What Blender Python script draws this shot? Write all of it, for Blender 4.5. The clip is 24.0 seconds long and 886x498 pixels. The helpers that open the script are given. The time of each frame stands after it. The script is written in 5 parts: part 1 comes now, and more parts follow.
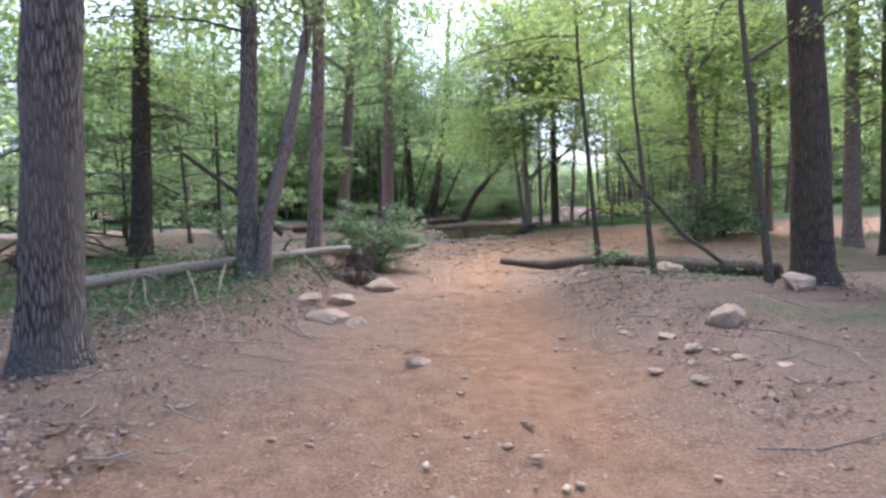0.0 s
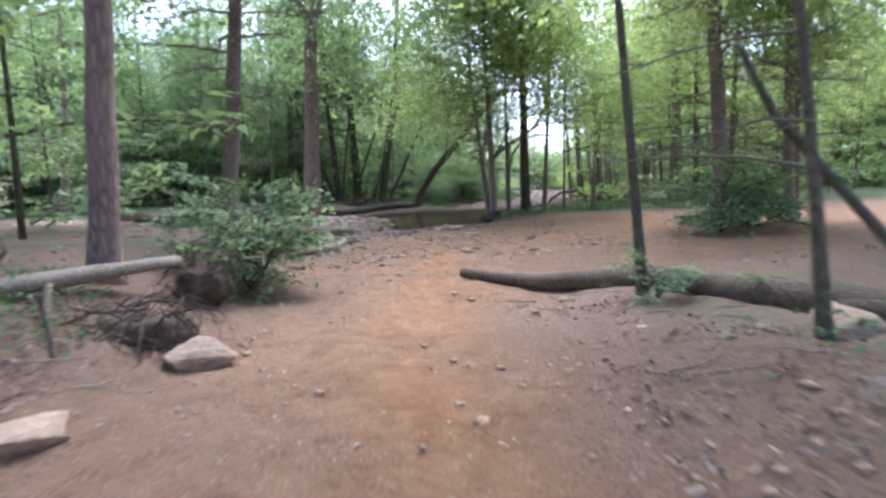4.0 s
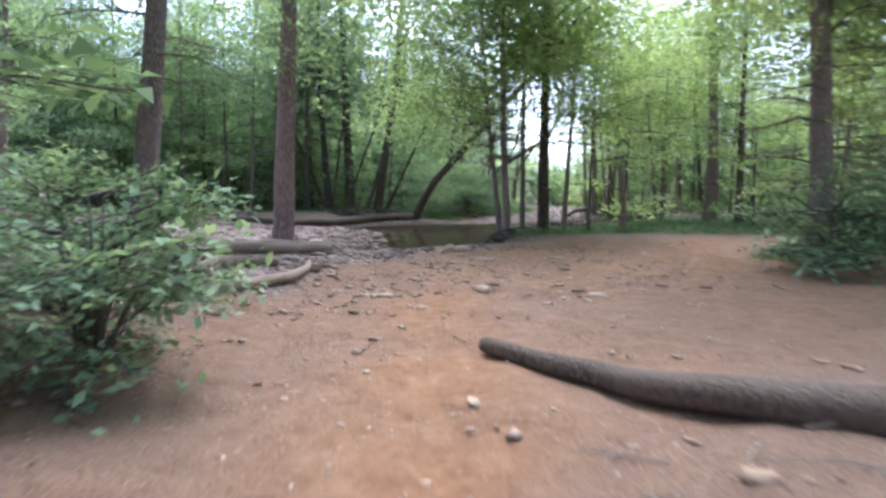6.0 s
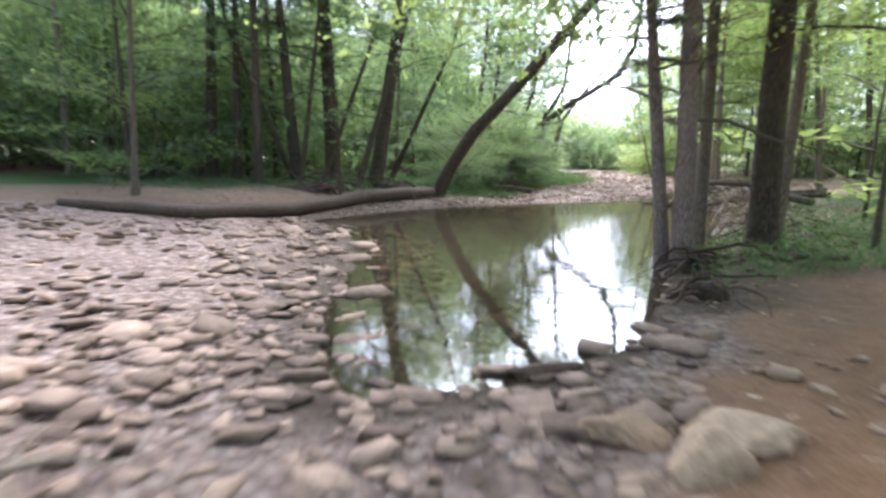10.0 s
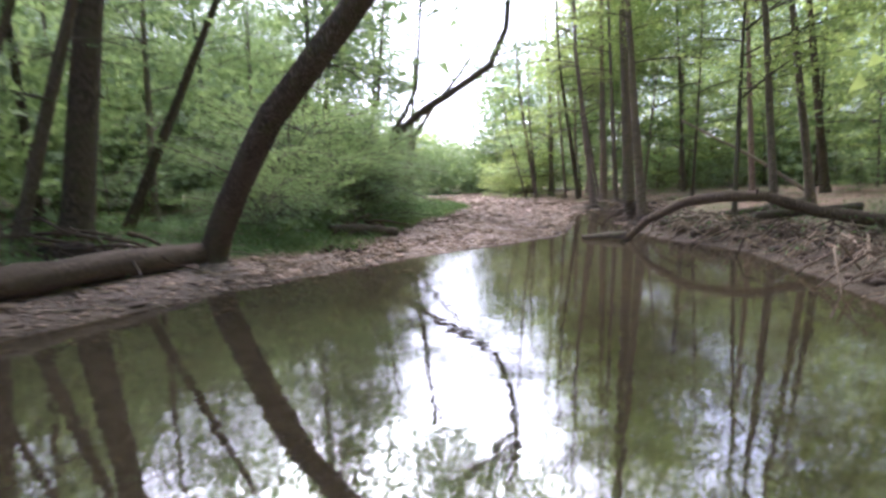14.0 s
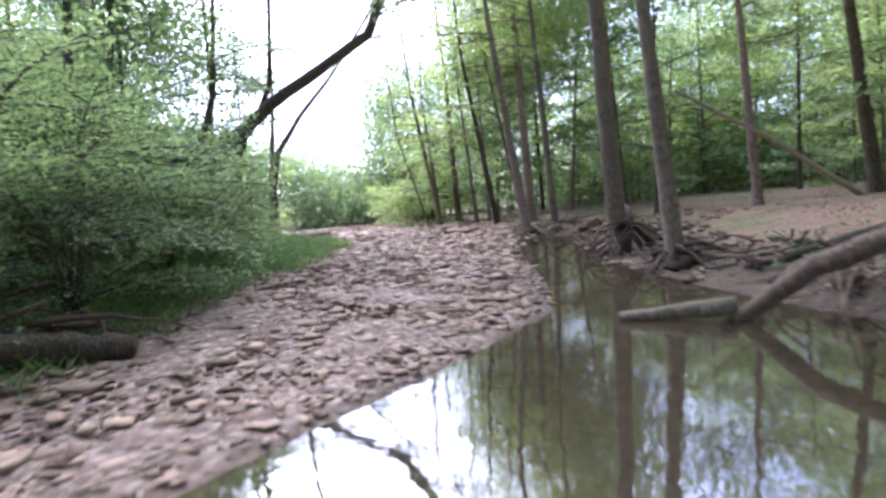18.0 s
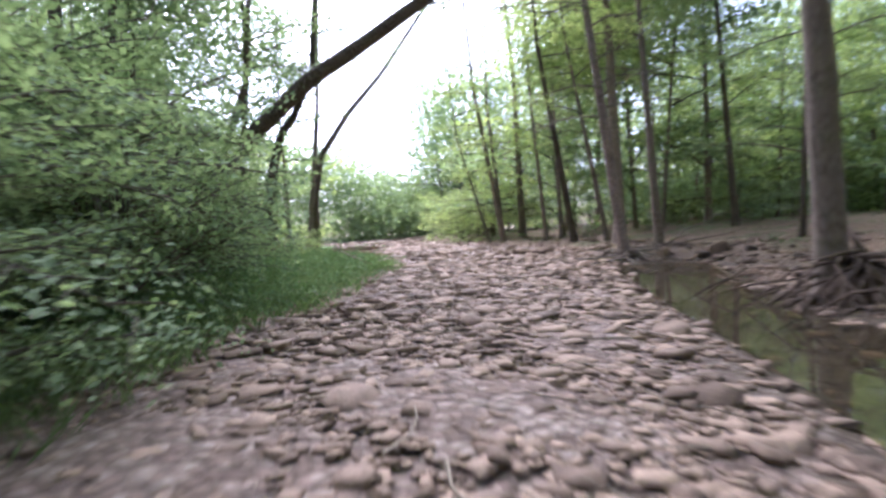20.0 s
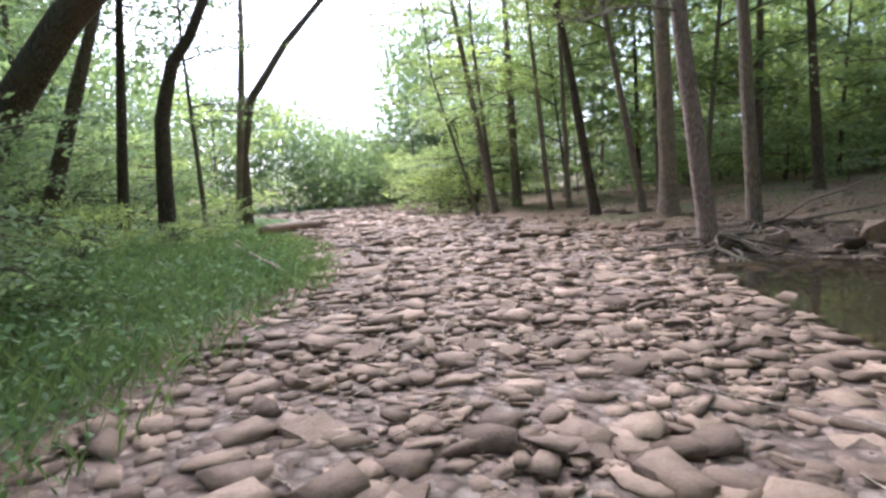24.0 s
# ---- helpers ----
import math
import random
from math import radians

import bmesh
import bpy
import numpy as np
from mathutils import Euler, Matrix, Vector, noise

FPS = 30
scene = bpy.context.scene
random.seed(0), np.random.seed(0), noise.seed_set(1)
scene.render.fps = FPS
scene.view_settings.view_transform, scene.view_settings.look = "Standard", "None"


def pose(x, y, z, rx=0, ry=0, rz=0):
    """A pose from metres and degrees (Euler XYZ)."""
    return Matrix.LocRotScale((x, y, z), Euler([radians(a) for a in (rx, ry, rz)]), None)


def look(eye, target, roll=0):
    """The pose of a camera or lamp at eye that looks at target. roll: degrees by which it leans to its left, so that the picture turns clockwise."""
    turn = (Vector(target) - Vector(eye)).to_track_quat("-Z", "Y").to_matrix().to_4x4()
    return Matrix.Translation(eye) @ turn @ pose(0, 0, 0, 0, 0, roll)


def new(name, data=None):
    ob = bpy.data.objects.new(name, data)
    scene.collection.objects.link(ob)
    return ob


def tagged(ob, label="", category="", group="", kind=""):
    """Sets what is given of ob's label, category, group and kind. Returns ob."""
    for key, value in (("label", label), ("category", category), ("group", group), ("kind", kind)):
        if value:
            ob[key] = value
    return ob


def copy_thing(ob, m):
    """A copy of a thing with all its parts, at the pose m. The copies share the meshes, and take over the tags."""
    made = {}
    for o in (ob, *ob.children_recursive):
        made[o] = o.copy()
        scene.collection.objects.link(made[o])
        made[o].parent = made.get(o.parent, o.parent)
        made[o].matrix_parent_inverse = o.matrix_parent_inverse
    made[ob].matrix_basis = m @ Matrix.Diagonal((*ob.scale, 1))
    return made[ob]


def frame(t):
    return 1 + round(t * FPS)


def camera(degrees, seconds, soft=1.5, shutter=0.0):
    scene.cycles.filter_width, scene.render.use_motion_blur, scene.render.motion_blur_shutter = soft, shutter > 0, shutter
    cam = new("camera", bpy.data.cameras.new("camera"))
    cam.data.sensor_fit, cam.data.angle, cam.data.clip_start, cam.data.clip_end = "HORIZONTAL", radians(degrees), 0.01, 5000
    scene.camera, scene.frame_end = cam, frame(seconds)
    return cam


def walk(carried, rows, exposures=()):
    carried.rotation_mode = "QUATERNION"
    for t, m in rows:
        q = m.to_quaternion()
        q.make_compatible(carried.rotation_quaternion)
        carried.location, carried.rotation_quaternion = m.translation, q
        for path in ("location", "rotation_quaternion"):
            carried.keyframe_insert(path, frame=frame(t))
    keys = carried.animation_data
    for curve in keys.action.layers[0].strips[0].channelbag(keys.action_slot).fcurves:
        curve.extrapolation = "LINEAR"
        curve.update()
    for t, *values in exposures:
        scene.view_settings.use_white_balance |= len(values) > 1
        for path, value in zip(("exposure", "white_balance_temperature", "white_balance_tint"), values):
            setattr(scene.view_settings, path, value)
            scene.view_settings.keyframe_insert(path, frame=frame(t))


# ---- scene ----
cam = camera(76.0, 24.0, soft=2.7, shutter=0.8)
# seconds, place, yaw, pitch, roll
PATH = [
    (0.0, 0.01, 0.03, 1.64, 0.13, -5.00, 1.12),
    (0.5, 0.02, -0.11, 1.64, 0.13, -4.53, 0.70),
    (1.0, 0.05, -0.06, 1.65, 0.06, -3.95, 0.55),
    (1.5, 0.12, 0.28, 1.66, -0.39, -4.09, 2.09),
    (2.0, 0.11, 0.99, 1.67, -2.32, -2.97, 0.14),
    (2.5, 0.29, 2.06, 1.71, -3.84, -4.27, 1.97),
    (4.5, 0.60, 6.92, 1.42, -4.42, -6.75, 0.55),
    (5.0, 0.60, 7.79, 1.44, -5.68, -5.79, -0.59),
    (5.5, 0.74, 8.85, 1.39, -5.33, -6.03, -0.41),
    (6.0, 0.76, 9.95, 1.38, -3.88, -5.47, -1.12),
    (6.5, 0.61, 11.20, 1.38, -2.32, -4.69, -1.61),
    (7.0, 0.68, 12.79, 1.41, -0.29, -4.64, 1.54),
    (7.5, 0.41, 14.15, 1.38, 0.62, -3.99, 2.25),
    (8.0, 0.44, 16.30, 1.38, -0.16, -4.35, 2.21),
    (8.5, 0.56, 18.07, 1.47, -1.19, -3.54, 5.57),
    (9.0, 0.34, 19.82, 1.37, -2.72, -4.80, -2.29),
    (9.5, 0.38, 21.40, 1.41, -2.15, -7.60, -0.89),
    (11.5, 0.63, 28.27, 1.38, -10.87, -10.72, -3.29),
    (12.0, 0.96, 29.66, 1.27, -14.21, -9.21, -0.54),
    (12.5, 1.34, 30.79, 1.17, -15.85, -6.58, 2.46),
    (13.0, 1.61, 31.67, 1.16, -17.26, -3.90, 0.93),
    (13.5, 1.89, 32.46, 1.08, -17.42, -6.07, 2.98),
    (14.0, 2.14, 33.29, 1.09, -18.82, -6.43, 1.67),
    (14.5, 2.25, 34.00, 1.13, -21.74, -8.02, -4.86),
    (15.0, 2.65, 34.68, 1.07, -23.12, -7.22, 0.22),
    (15.5, 2.95, 35.54, 1.11, -25.35, -7.71, -1.17),
    (16.0, 3.37, 36.39, 0.88, -26.60, -6.29, -1.35),
    (16.5, 4.00, 37.67, 0.84, -28.63, -5.02, 0.20),
    (17.0, 4.56, 38.92, 0.85, -29.92, -5.98, 3.25),
    (17.5, 5.20, 40.20, 0.91, -30.10, -5.23, 5.26),
    (19.5, 6.40, 43.96, 0.98, -27.62, -2.23, 1.47),
    (20.0, 7.04, 45.13, 0.96, -24.82, -2.40, 3.26),
    (20.5, 7.59, 46.14, 1.12, -20.90, -2.75, 4.23),
    (21.0, 8.01, 47.12, 1.20, -18.29, -4.31, 4.59),
    (21.5, 8.36, 48.21, 1.25, -19.89, -5.75, 2.08),
    (22.0, 8.92, 49.20, 1.23, -22.93, -6.84, 5.94),
    (22.5, 9.33, 49.96, 1.18, -25.34, -6.47, 4.42),
    (23.0, 9.61, 50.46, 1.16, -26.91, -7.22, 5.17),
    (23.5, 9.72, 50.68, 1.15, -27.46, -6.97, 4.19),
    (24.0, 9.71, 50.66, 1.12, -27.40, -6.40, 3.98),
]
walk(cam, [(t, pose(x, y, z, 90 + pitch, roll, yaw)) for t, x, y, z, yaw, pitch, roll in PATH],
     exposures=[(0, 2.2, 4950, 15), (6, 2.25, 4800, 14), (7, 2.35, 4800, 14), (8, 2.65, 4900, 13), (9.5, 2.8, 5100, 13), (12, 2.3, 5300, 17), (16, 2.25, 5250, 20), (17, 2.4, 4900, 20), (20, 2.25, 5050, 20), (22, 2.25, 5150, 18), (24, 2.15, 5200, 16)])

# ---- light ----
world = bpy.data.worlds.new("sky")
scene.world = world
world.use_nodes = True
wn = world.node_tree
sky = wn.nodes.new("ShaderNodeTexSky")
sky.sky_type = "NISHITA"
sky.sun_disc = False
sky.sun_elevation = radians(50)
sky.sun_rotation = radians(9)
sky.air_density = 0.45
sky.dust_density = 5.0
sky.ozone_density = 0.3
wn.links.new(sky.outputs[0], wn.nodes["Background"].inputs[0])
wn.nodes["Background"].inputs[1].default_value = 0.15
sun_data = bpy.data.lights.new("sun", "SUN")
sun_data.energy = 1.45
sun_data.angle = radians(55)
sun_data.color = (1.0, 0.95, 0.85)
sun = new("sun", sun_data)
sun.matrix_world = look((9, 56, 32), (5, 30, 0))


# ---- materials ----
def nodes_of(name, rough=0.8):
    m = bpy.data.materials.new(name)
    m.use_nodes = True
    nt = m.node_tree
    b = nt.nodes["Principled BSDF"]
    b.inputs["Roughness"].default_value = rough
    b.inputs["Specular IOR Level"].default_value = 0.3
    return m, nt, b


def coords(nt, scale=(1, 1, 1)):
    tc = nt.nodes.new("ShaderNodeTexCoord")
    mp = nt.nodes.new("ShaderNodeMapping")
    mp.inputs["Scale"].default_value = scale
    nt.links.new(tc.outputs["Object"], mp.inputs[0])
    return mp.outputs[0]


def noise_tex(nt, vec, scale, detail=4.0, rough=0.6):
    n = nt.nodes.new("ShaderNodeTexNoise")
    n.inputs["Scale"].default_value = scale
    n.inputs["Detail"].default_value = detail
    n.inputs["Roughness"].default_value = rough
    if vec is not None:
        nt.links.new(vec, n.inputs["Vector"])
    return n.outputs[0]


def ramp(nt, fac, stops):
    r = nt.nodes.new("ShaderNodeValToRGB")
    while len(r.color_ramp.elements) < len(stops):
        r.color_ramp.elements.new(0.5)
    for e, (p, c) in zip(r.color_ramp.elements, stops):
        e.position, e.color = p, (*c, 1)
    nt.links.new(fac, r.inputs[0])
    return r.outputs[0]


def mix_col(nt, fac, a, b, blend="MIX"):
    n = nt.nodes.new("ShaderNodeMix")
    n.data_type, n.blend_type = "RGBA", blend
    for sock, v in ((n.inputs["Factor"], fac), (n.inputs["A"], a), (n.inputs["B"], b)):
        if isinstance(v, (int, float)):
            sock.default_value = v
        elif isinstance(v, tuple):
            sock.default_value = (*v, 1)
        else:
            nt.links.new(v, sock)
    return n.outputs["Result"]


def mathn(nt, op, a, b):
    n = nt.nodes.new("ShaderNodeMath")
    n.operation = op
    for sock, v in zip(n.inputs, (a, b)):
        if isinstance(v, (int, float)):
            sock.default_value = v
        else:
            nt.links.new(v, sock)
    return n.outputs[0]


def bump(nt, height, bsdf, strength=0.5, dist=0.02):
    n = nt.nodes.new("ShaderNodeBump")
    n.inputs["Strength"].default_value = strength
    n.inputs["Distance"].default_value = dist
    nt.links.new(height, n.inputs["Height"])
    nt.links.new(n.outputs[0], bsdf.inputs["Normal"])


def bark_material(name, dark, light, moss=0.0, ridge=26.0, depth=0.03, furrow=0.6, stretch=0.19):
    m, nt, b = nodes_of(name, 0.9)
    v = coords(nt, (1, 1, stretch))
    ridges = nt.nodes.new("ShaderNodeTexVoronoi")
    ridges.feature = "DISTANCE_TO_EDGE"
    ridges.inputs["Scale"].default_value = ridge
    nt.links.new(v, ridges.inputs["Vector"])
    grain = noise_tex(nt, v, 40, 6, 0.7)
    patches = noise_tex(nt, coords(nt), 1.6, 4)
    edge = mathn(nt, "MINIMUM", mathn(nt, "MULTIPLY", ridges.outputs[0], 3.0), 1.0)
    h = mathn(nt, "ADD", mathn(nt, "MULTIPLY", edge, furrow), mathn(nt, "MULTIPLY", grain, 1.2 - furrow))
    col = ramp(nt, h, [(0.25, dark), (0.85, light)])
    col = mix_col(nt, ramp(nt, patches, [(0.42, (0, 0, 0)), (0.68, (1, 1, 1))]), col,
                  tuple(0.6 * l + 0.4 * d for l, d in zip(light, dark)))
    info = nt.nodes.new("ShaderNodeObjectInfo")
    tone = ramp(nt, info.outputs["Random"], [(0, (0.75, 0.75, 0.75)), (1, (1.15, 1.12, 1.08))])
    col = mix_col(nt, 1.0, col, tone, "MULTIPLY")
    if moss:
        mo = noise_tex(nt, coords(nt), 3.0, 5)
        col = mix_col(nt, mathn(nt, "MULTIPLY", ramp(nt, mo, [(0.5, (0, 0, 0)), (0.62, (1, 1, 1))]), moss), col,
                      (0.07, 0.10, 0.03))
    nt.links.new(col, b.inputs["Base Color"])
    bump(nt, h, b, 0.9, depth)
    return m


BARK_OAK = bark_material("oak_bark", (0.045, 0.036, 0.03), (0.38, 0.315, 0.26), ridge=38, depth=0.04, furrow=0.7, stretch=0.13)
BARK_CEDAR = bark_material("cedar_bark", (0.12, 0.088, 0.075), (0.40, 0.312, 0.268), ridge=34, depth=0.015)
BARK_PINK = bark_material("pine_bark", (0.13, 0.085, 0.075), (0.34, 0.245, 0.215), ridge=18, depth=0.012)
BARK_DARK = bark_material("dark_bark", (0.042, 0.03, 0.021), (0.17, 0.126, 0.095), moss=0.2)
BARK_THIN = bark_material("sapling_bark", (0.06, 0.05, 0.035), (0.20, 0.165, 0.12), moss=0.4, ridge=40, depth=0.006)
BARK_GREY = bark_material("grey_bark", (0.095, 0.072, 0.055), (0.29, 0.228, 0.18), moss=0.2, ridge=30, depth=0.01)
BARK_PALE = bark_material("weathered_wood", (0.20, 0.15, 0.11), (0.50, 0.42, 0.33), ridge=30, depth=0.008)
BARK_LOG = bark_material("log_bark", (0.14, 0.095, 0.065), (0.42, 0.315, 0.23), ridge=22, depth=0.015)
LOG_DARK = bark_material("dark_log_bark", (0.055, 0.038, 0.028), (0.19, 0.138, 0.10), ridge=24, depth=0.015)
LOG_ROTTEN = bark_material("rotten_log_wood", (0.085, 0.06, 0.042), (0.30, 0.22, 0.16), moss=0.15, ridge=34, depth=0.02)
LOG_SMOOTH = bark_material("barkless_log_wood", (0.21, 0.148, 0.105), (0.46, 0.355, 0.265), ridge=60, depth=0.006)
ROOT = bark_material("root_bark", (0.045, 0.03, 0.02), (0.15, 0.105, 0.075), ridge=40, depth=0.008)


def leaf_material(name, dark, light, glow=0.5):
    m = bpy.data.materials.new(name)
    m.use_nodes = True
    nt = m.node_tree
    nt.nodes.clear()
    out = nt.nodes.new("ShaderNodeOutputMaterial")
    geo = nt.nodes.new("ShaderNodeNewGeometry")
    info = nt.nodes.new("ShaderNodeObjectInfo")
    f = mathn(nt, "ADD", mathn(nt, "MULTIPLY", geo.outputs["Random Per Island"], 0.7),
              mathn(nt, "MULTIPLY", info.outputs["Random"], 0.3))
    col = ramp(nt, f, [(0.0, dark), (0.75, light), (1.0, tuple(min(1, 1.25 * c) for c in light))])
    d = nt.nodes.new("ShaderNodeBsdfDiffuse")
    tr = nt.nodes.new("ShaderNodeBsdfTranslucent")
    gl = nt.nodes.new("ShaderNodeBsdfGlossy")
    gl.inputs["Roughness"].default_value = 0.6
    nt.links.new(col, d.inputs[0])
    warm = mix_col(nt, 1.0, col, (1.18, 1.12, 0.75), "MULTIPLY")
    nt.links.new(warm, tr.inputs[0])
    mx = nt.nodes.new("ShaderNodeMixShader")
    mx.inputs[0].default_value = glow
    nt.links.new(d.outputs[0], mx.inputs[1])
    nt.links.new(tr.outputs[0], mx.inputs[2])
    mg = nt.nodes.new("ShaderNodeMixShader")
    mg.inputs[0].default_value = 0.03
    nt.links.new(mx.outputs[0], mg.inputs[1])
    nt.links.new(gl.outputs[0], mg.inputs[2])
    nt.links.new(mg.outputs[0], out.inputs[0])
    return m


# tree and bush leaves are paled and greyed: haze put into their colour
LEAF = leaf_material("leaf_green", (0.13, 0.19, 0.085), (0.28, 0.37, 0.185))
LEAF_YELLOW = leaf_material("leaf_yellow_green", (0.21, 0.285, 0.10), (0.41, 0.50, 0.21))
LEAF_DARK = leaf_material("leaf_dark_green", (0.125, 0.185, 0.09), (0.27, 0.36, 0.185), 0.5)
LEAF_BUSH = leaf_material("leaf_bush", (0.13, 0.19, 0.10), (0.30, 0.39, 0.21), 0.4)
GRASS = leaf_material("grass_blade", (0.07, 0.12, 0.04), (0.18, 0.25, 0.10), 0.35)
GROUND_LEAF = leaf_material("ground_leaf", (0.06, 0.115, 0.04), (0.15, 0.24, 0.09), 0.35)
NEEDLE = leaf_material("dry_twig", (0.10, 0.085, 0.06), (0.19, 0.165, 0.11), 0.1)
LITTER = leaf_material("dead_leaf", (0.13, 0.085, 0.06), (0.38, 0.28, 0.21), 0.1)


def ground_material():
    m, nt, b = nodes_of("woodland_soil", 0.95)
    v = coords(nt)

    def mask(name):
        a = nt.nodes.new("ShaderNodeAttribute")
        a.attribute_name = name
        return a.outputs["Fac"]
    big = noise_tex(nt, v, 0.5, 5)
    mid = noise_tex(nt, v, 4.0, 6, 0.65)
    fine = noise_tex(nt, v, 38, 5, 0.7)
    litter = ramp(nt, fine, [(0.3, (0.06, 0.04, 0.028)), (0.5, (0.235, 0.152, 0.10)), (0.7, (0.43, 0.305, 0.215))])
    litter = mix_col(nt, ramp(nt, mid, [(0.4, (0, 0, 0)), (0.65, (0.6, 0.6, 0.6))]), litter, (0.18, 0.125, 0.09))
    dirt = ramp(nt, mid, [(0.3, (0.14, 0.07, 0.036)), (0.48, (0.28, 0.153, 0.08)), (0.6, (0.34, 0.192, 0.105)), (0.75, (0.45, 0.29, 0.175))])
    dirt = mix_col(nt, ramp(nt, big, [(0.4, (0, 0, 0)), (0.62, (0.5, 0.5, 0.5))]), dirt, (0.24, 0.165, 0.115))
    dirt = mix_col(nt, 0.45, dirt, ramp(nt, fine, [(0.32, (0.11, 0.064, 0.035)), (0.5, (0.24, 0.145, 0.085)), (0.68, (0.49, 0.345, 0.23))]))
    clay = ramp(nt, mid, [(0.3, (0.24, 0.112, 0.045)), (0.55, (0.36, 0.185, 0.082)), (0.75, (0.47, 0.28, 0.15))])
    dirt = mix_col(nt, mask("worn"), dirt, clay)
    pebbles = nt.nodes.new("ShaderNodeTexVoronoi")
    pebbles.inputs["Scale"].default_value = 11
    pebbles.inputs["Randomness"].default_value = 1.0
    nt.links.new(v, pebbles.inputs["Vector"])
    tone = nt.nodes.new("ShaderNodeSeparateColor")
    nt.links.new(pebbles.outputs["Color"], tone.inputs[0])
    grav = ramp(nt, tone.outputs[0], [(0.0, (0.21, 0.145, 0.115)), (0.5, (0.38, 0.275, 0.22)), (1.0, (0.525, 0.42, 0.35))])
    grav = mix_col(nt, mathn(nt, "MULTIPLY", pebbles.outputs["Distance"], 0.9), grav, (0.12, 0.085, 0.065))
    mossy = ramp(nt, fine, [(0.3, (0.05, 0.075, 0.02)), (0.7, (0.11, 0.17, 0.05))])
    mud = ramp(nt, mid, [(0.3, (0.07, 0.05, 0.034)), (0.7, (0.15, 0.11, 0.075))])
    col = mix_col(nt, mask("dirt"), litter, dirt)
    col = mix_col(nt, mask("green"), col, mossy)
    col = mix_col(nt, mask("gravel"), col, grav)
    # wet mud, and shade painted along the north shore
    col = mix_col(nt, mask("wet_shade"), col, mud)
    nt.links.new(col, b.inputs["Base Color"])
    h = mathn(nt, "ADD", mathn(nt, "MULTIPLY", fine, 0.4), mathn(nt, "MULTIPLY", mid, 0.8))
    h = mathn(nt, "SUBTRACT", h, mathn(nt, "MULTIPLY", mathn(nt, "MULTIPLY", pebbles.outputs["Distance"], mask("gravel")), 0.8))
    bump(nt, h, b, 1.0, 0.08)
    return m


SOIL = ground_material()


def stone_material(name, dark, light):
    m, nt, b = nodes_of(name, 0.85)
    v = coords(nt)
    info = nt.nodes.new("ShaderNodeObjectInfo")
    geo = nt.nodes.new("ShaderNodeNewGeometry")
    pick = mathn(nt, "FRACT", mathn(nt, "ADD", info.outputs["Random"], geo.outputs["Random Per Island"]), 0.0)
    base = ramp(nt, pick, [(0, dark), (0.5, tuple((a + c) / 2 for a, c in zip(dark, light))), (1, light)])
    n1 = noise_tex(nt, v, 9, 6, 0.65)
    n2 = noise_tex(nt, v, 55, 4)
    base = mix_col(nt, 0.8, base, ramp(nt, n1, [(0.3, (0.6, 0.58, 0.56)), (0.7, (1.2, 1.18, 1.15))]), "MULTIPLY")
    base = mix_col(nt, 0.5, base, ramp(nt, n2, [(0.35, (0.75, 0.72, 0.7)), (0.7, (1.15, 1.12, 1.1))]), "MULTIPLY")
    nt.links.new(base, b.inputs["Base Color"])
    bump(nt, mathn(nt, "ADD", n1, mathn(nt, "MULTIPLY", n2, 0.4)), b, 0.6, 0.02)
    return m


STONE = stone_material("creek_stone", (0.155, 0.108, 0.079), (0.395, 0.287, 0.213))
SANDSTONE = stone_material("sandstone", (0.36, 0.25, 0.165), (0.52, 0.385, 0.27))


def water_material():
    m = bpy.data.materials.new("creek_water")
    m.use_nodes = True
    nt = m.node_tree
    nt.nodes.clear()
    out = nt.nodes.new("ShaderNodeOutputMaterial")
    d = nt.nodes.new("ShaderNodeBsdfDiffuse")
    d.inputs[0].default_value = (0.066, 0.056, 0.039, 1)
    t = nt.nodes.new("ShaderNodeBsdfTransparent")
    t.inputs[0].default_value = (0.74, 0.68, 0.50, 1)
    under = nt.nodes.new("ShaderNodeMixShader")
    under.inputs[0].default_value = 0.62
    nt.links.new(d.outputs[0], under.inputs[1])
    nt.links.new(t.outputs[0], under.inputs[2])
    g = nt.nodes.new("ShaderNodeBsdfGlossy")
    g.inputs["Roughness"].default_value = 0.03
    v = coords(nt)
    w = noise_tex(nt, v, 2.2, 3)
    bp = nt.nodes.new("ShaderNodeBump")
    bp.inputs["Strength"].default_value = 0.06
    bp.inputs["Distance"].default_value = 0.05
    nt.links.new(w, bp.inputs["Height"])
    nt.links.new(bp.outputs[0], g.inputs["Normal"])
    fr = nt.nodes.new("ShaderNodeFresnel")
    fr.inputs["IOR"].default_value = 1.33
    nt.links.new(bp.outputs[0], fr.inputs["Normal"])
    mx = nt.nodes.new("ShaderNodeMixShader")
    nt.links.new(mathn(nt, "MULTIPLY", fr.outputs[0], 0.33), mx.inputs[0])
    nt.links.new(under.outputs[0], mx.inputs[1])
    nt.links.new(g.outputs[0], mx.inputs[2])
    nt.links.new(mx.outputs[0], out.inputs[0])
    return m


WATER = water_material()

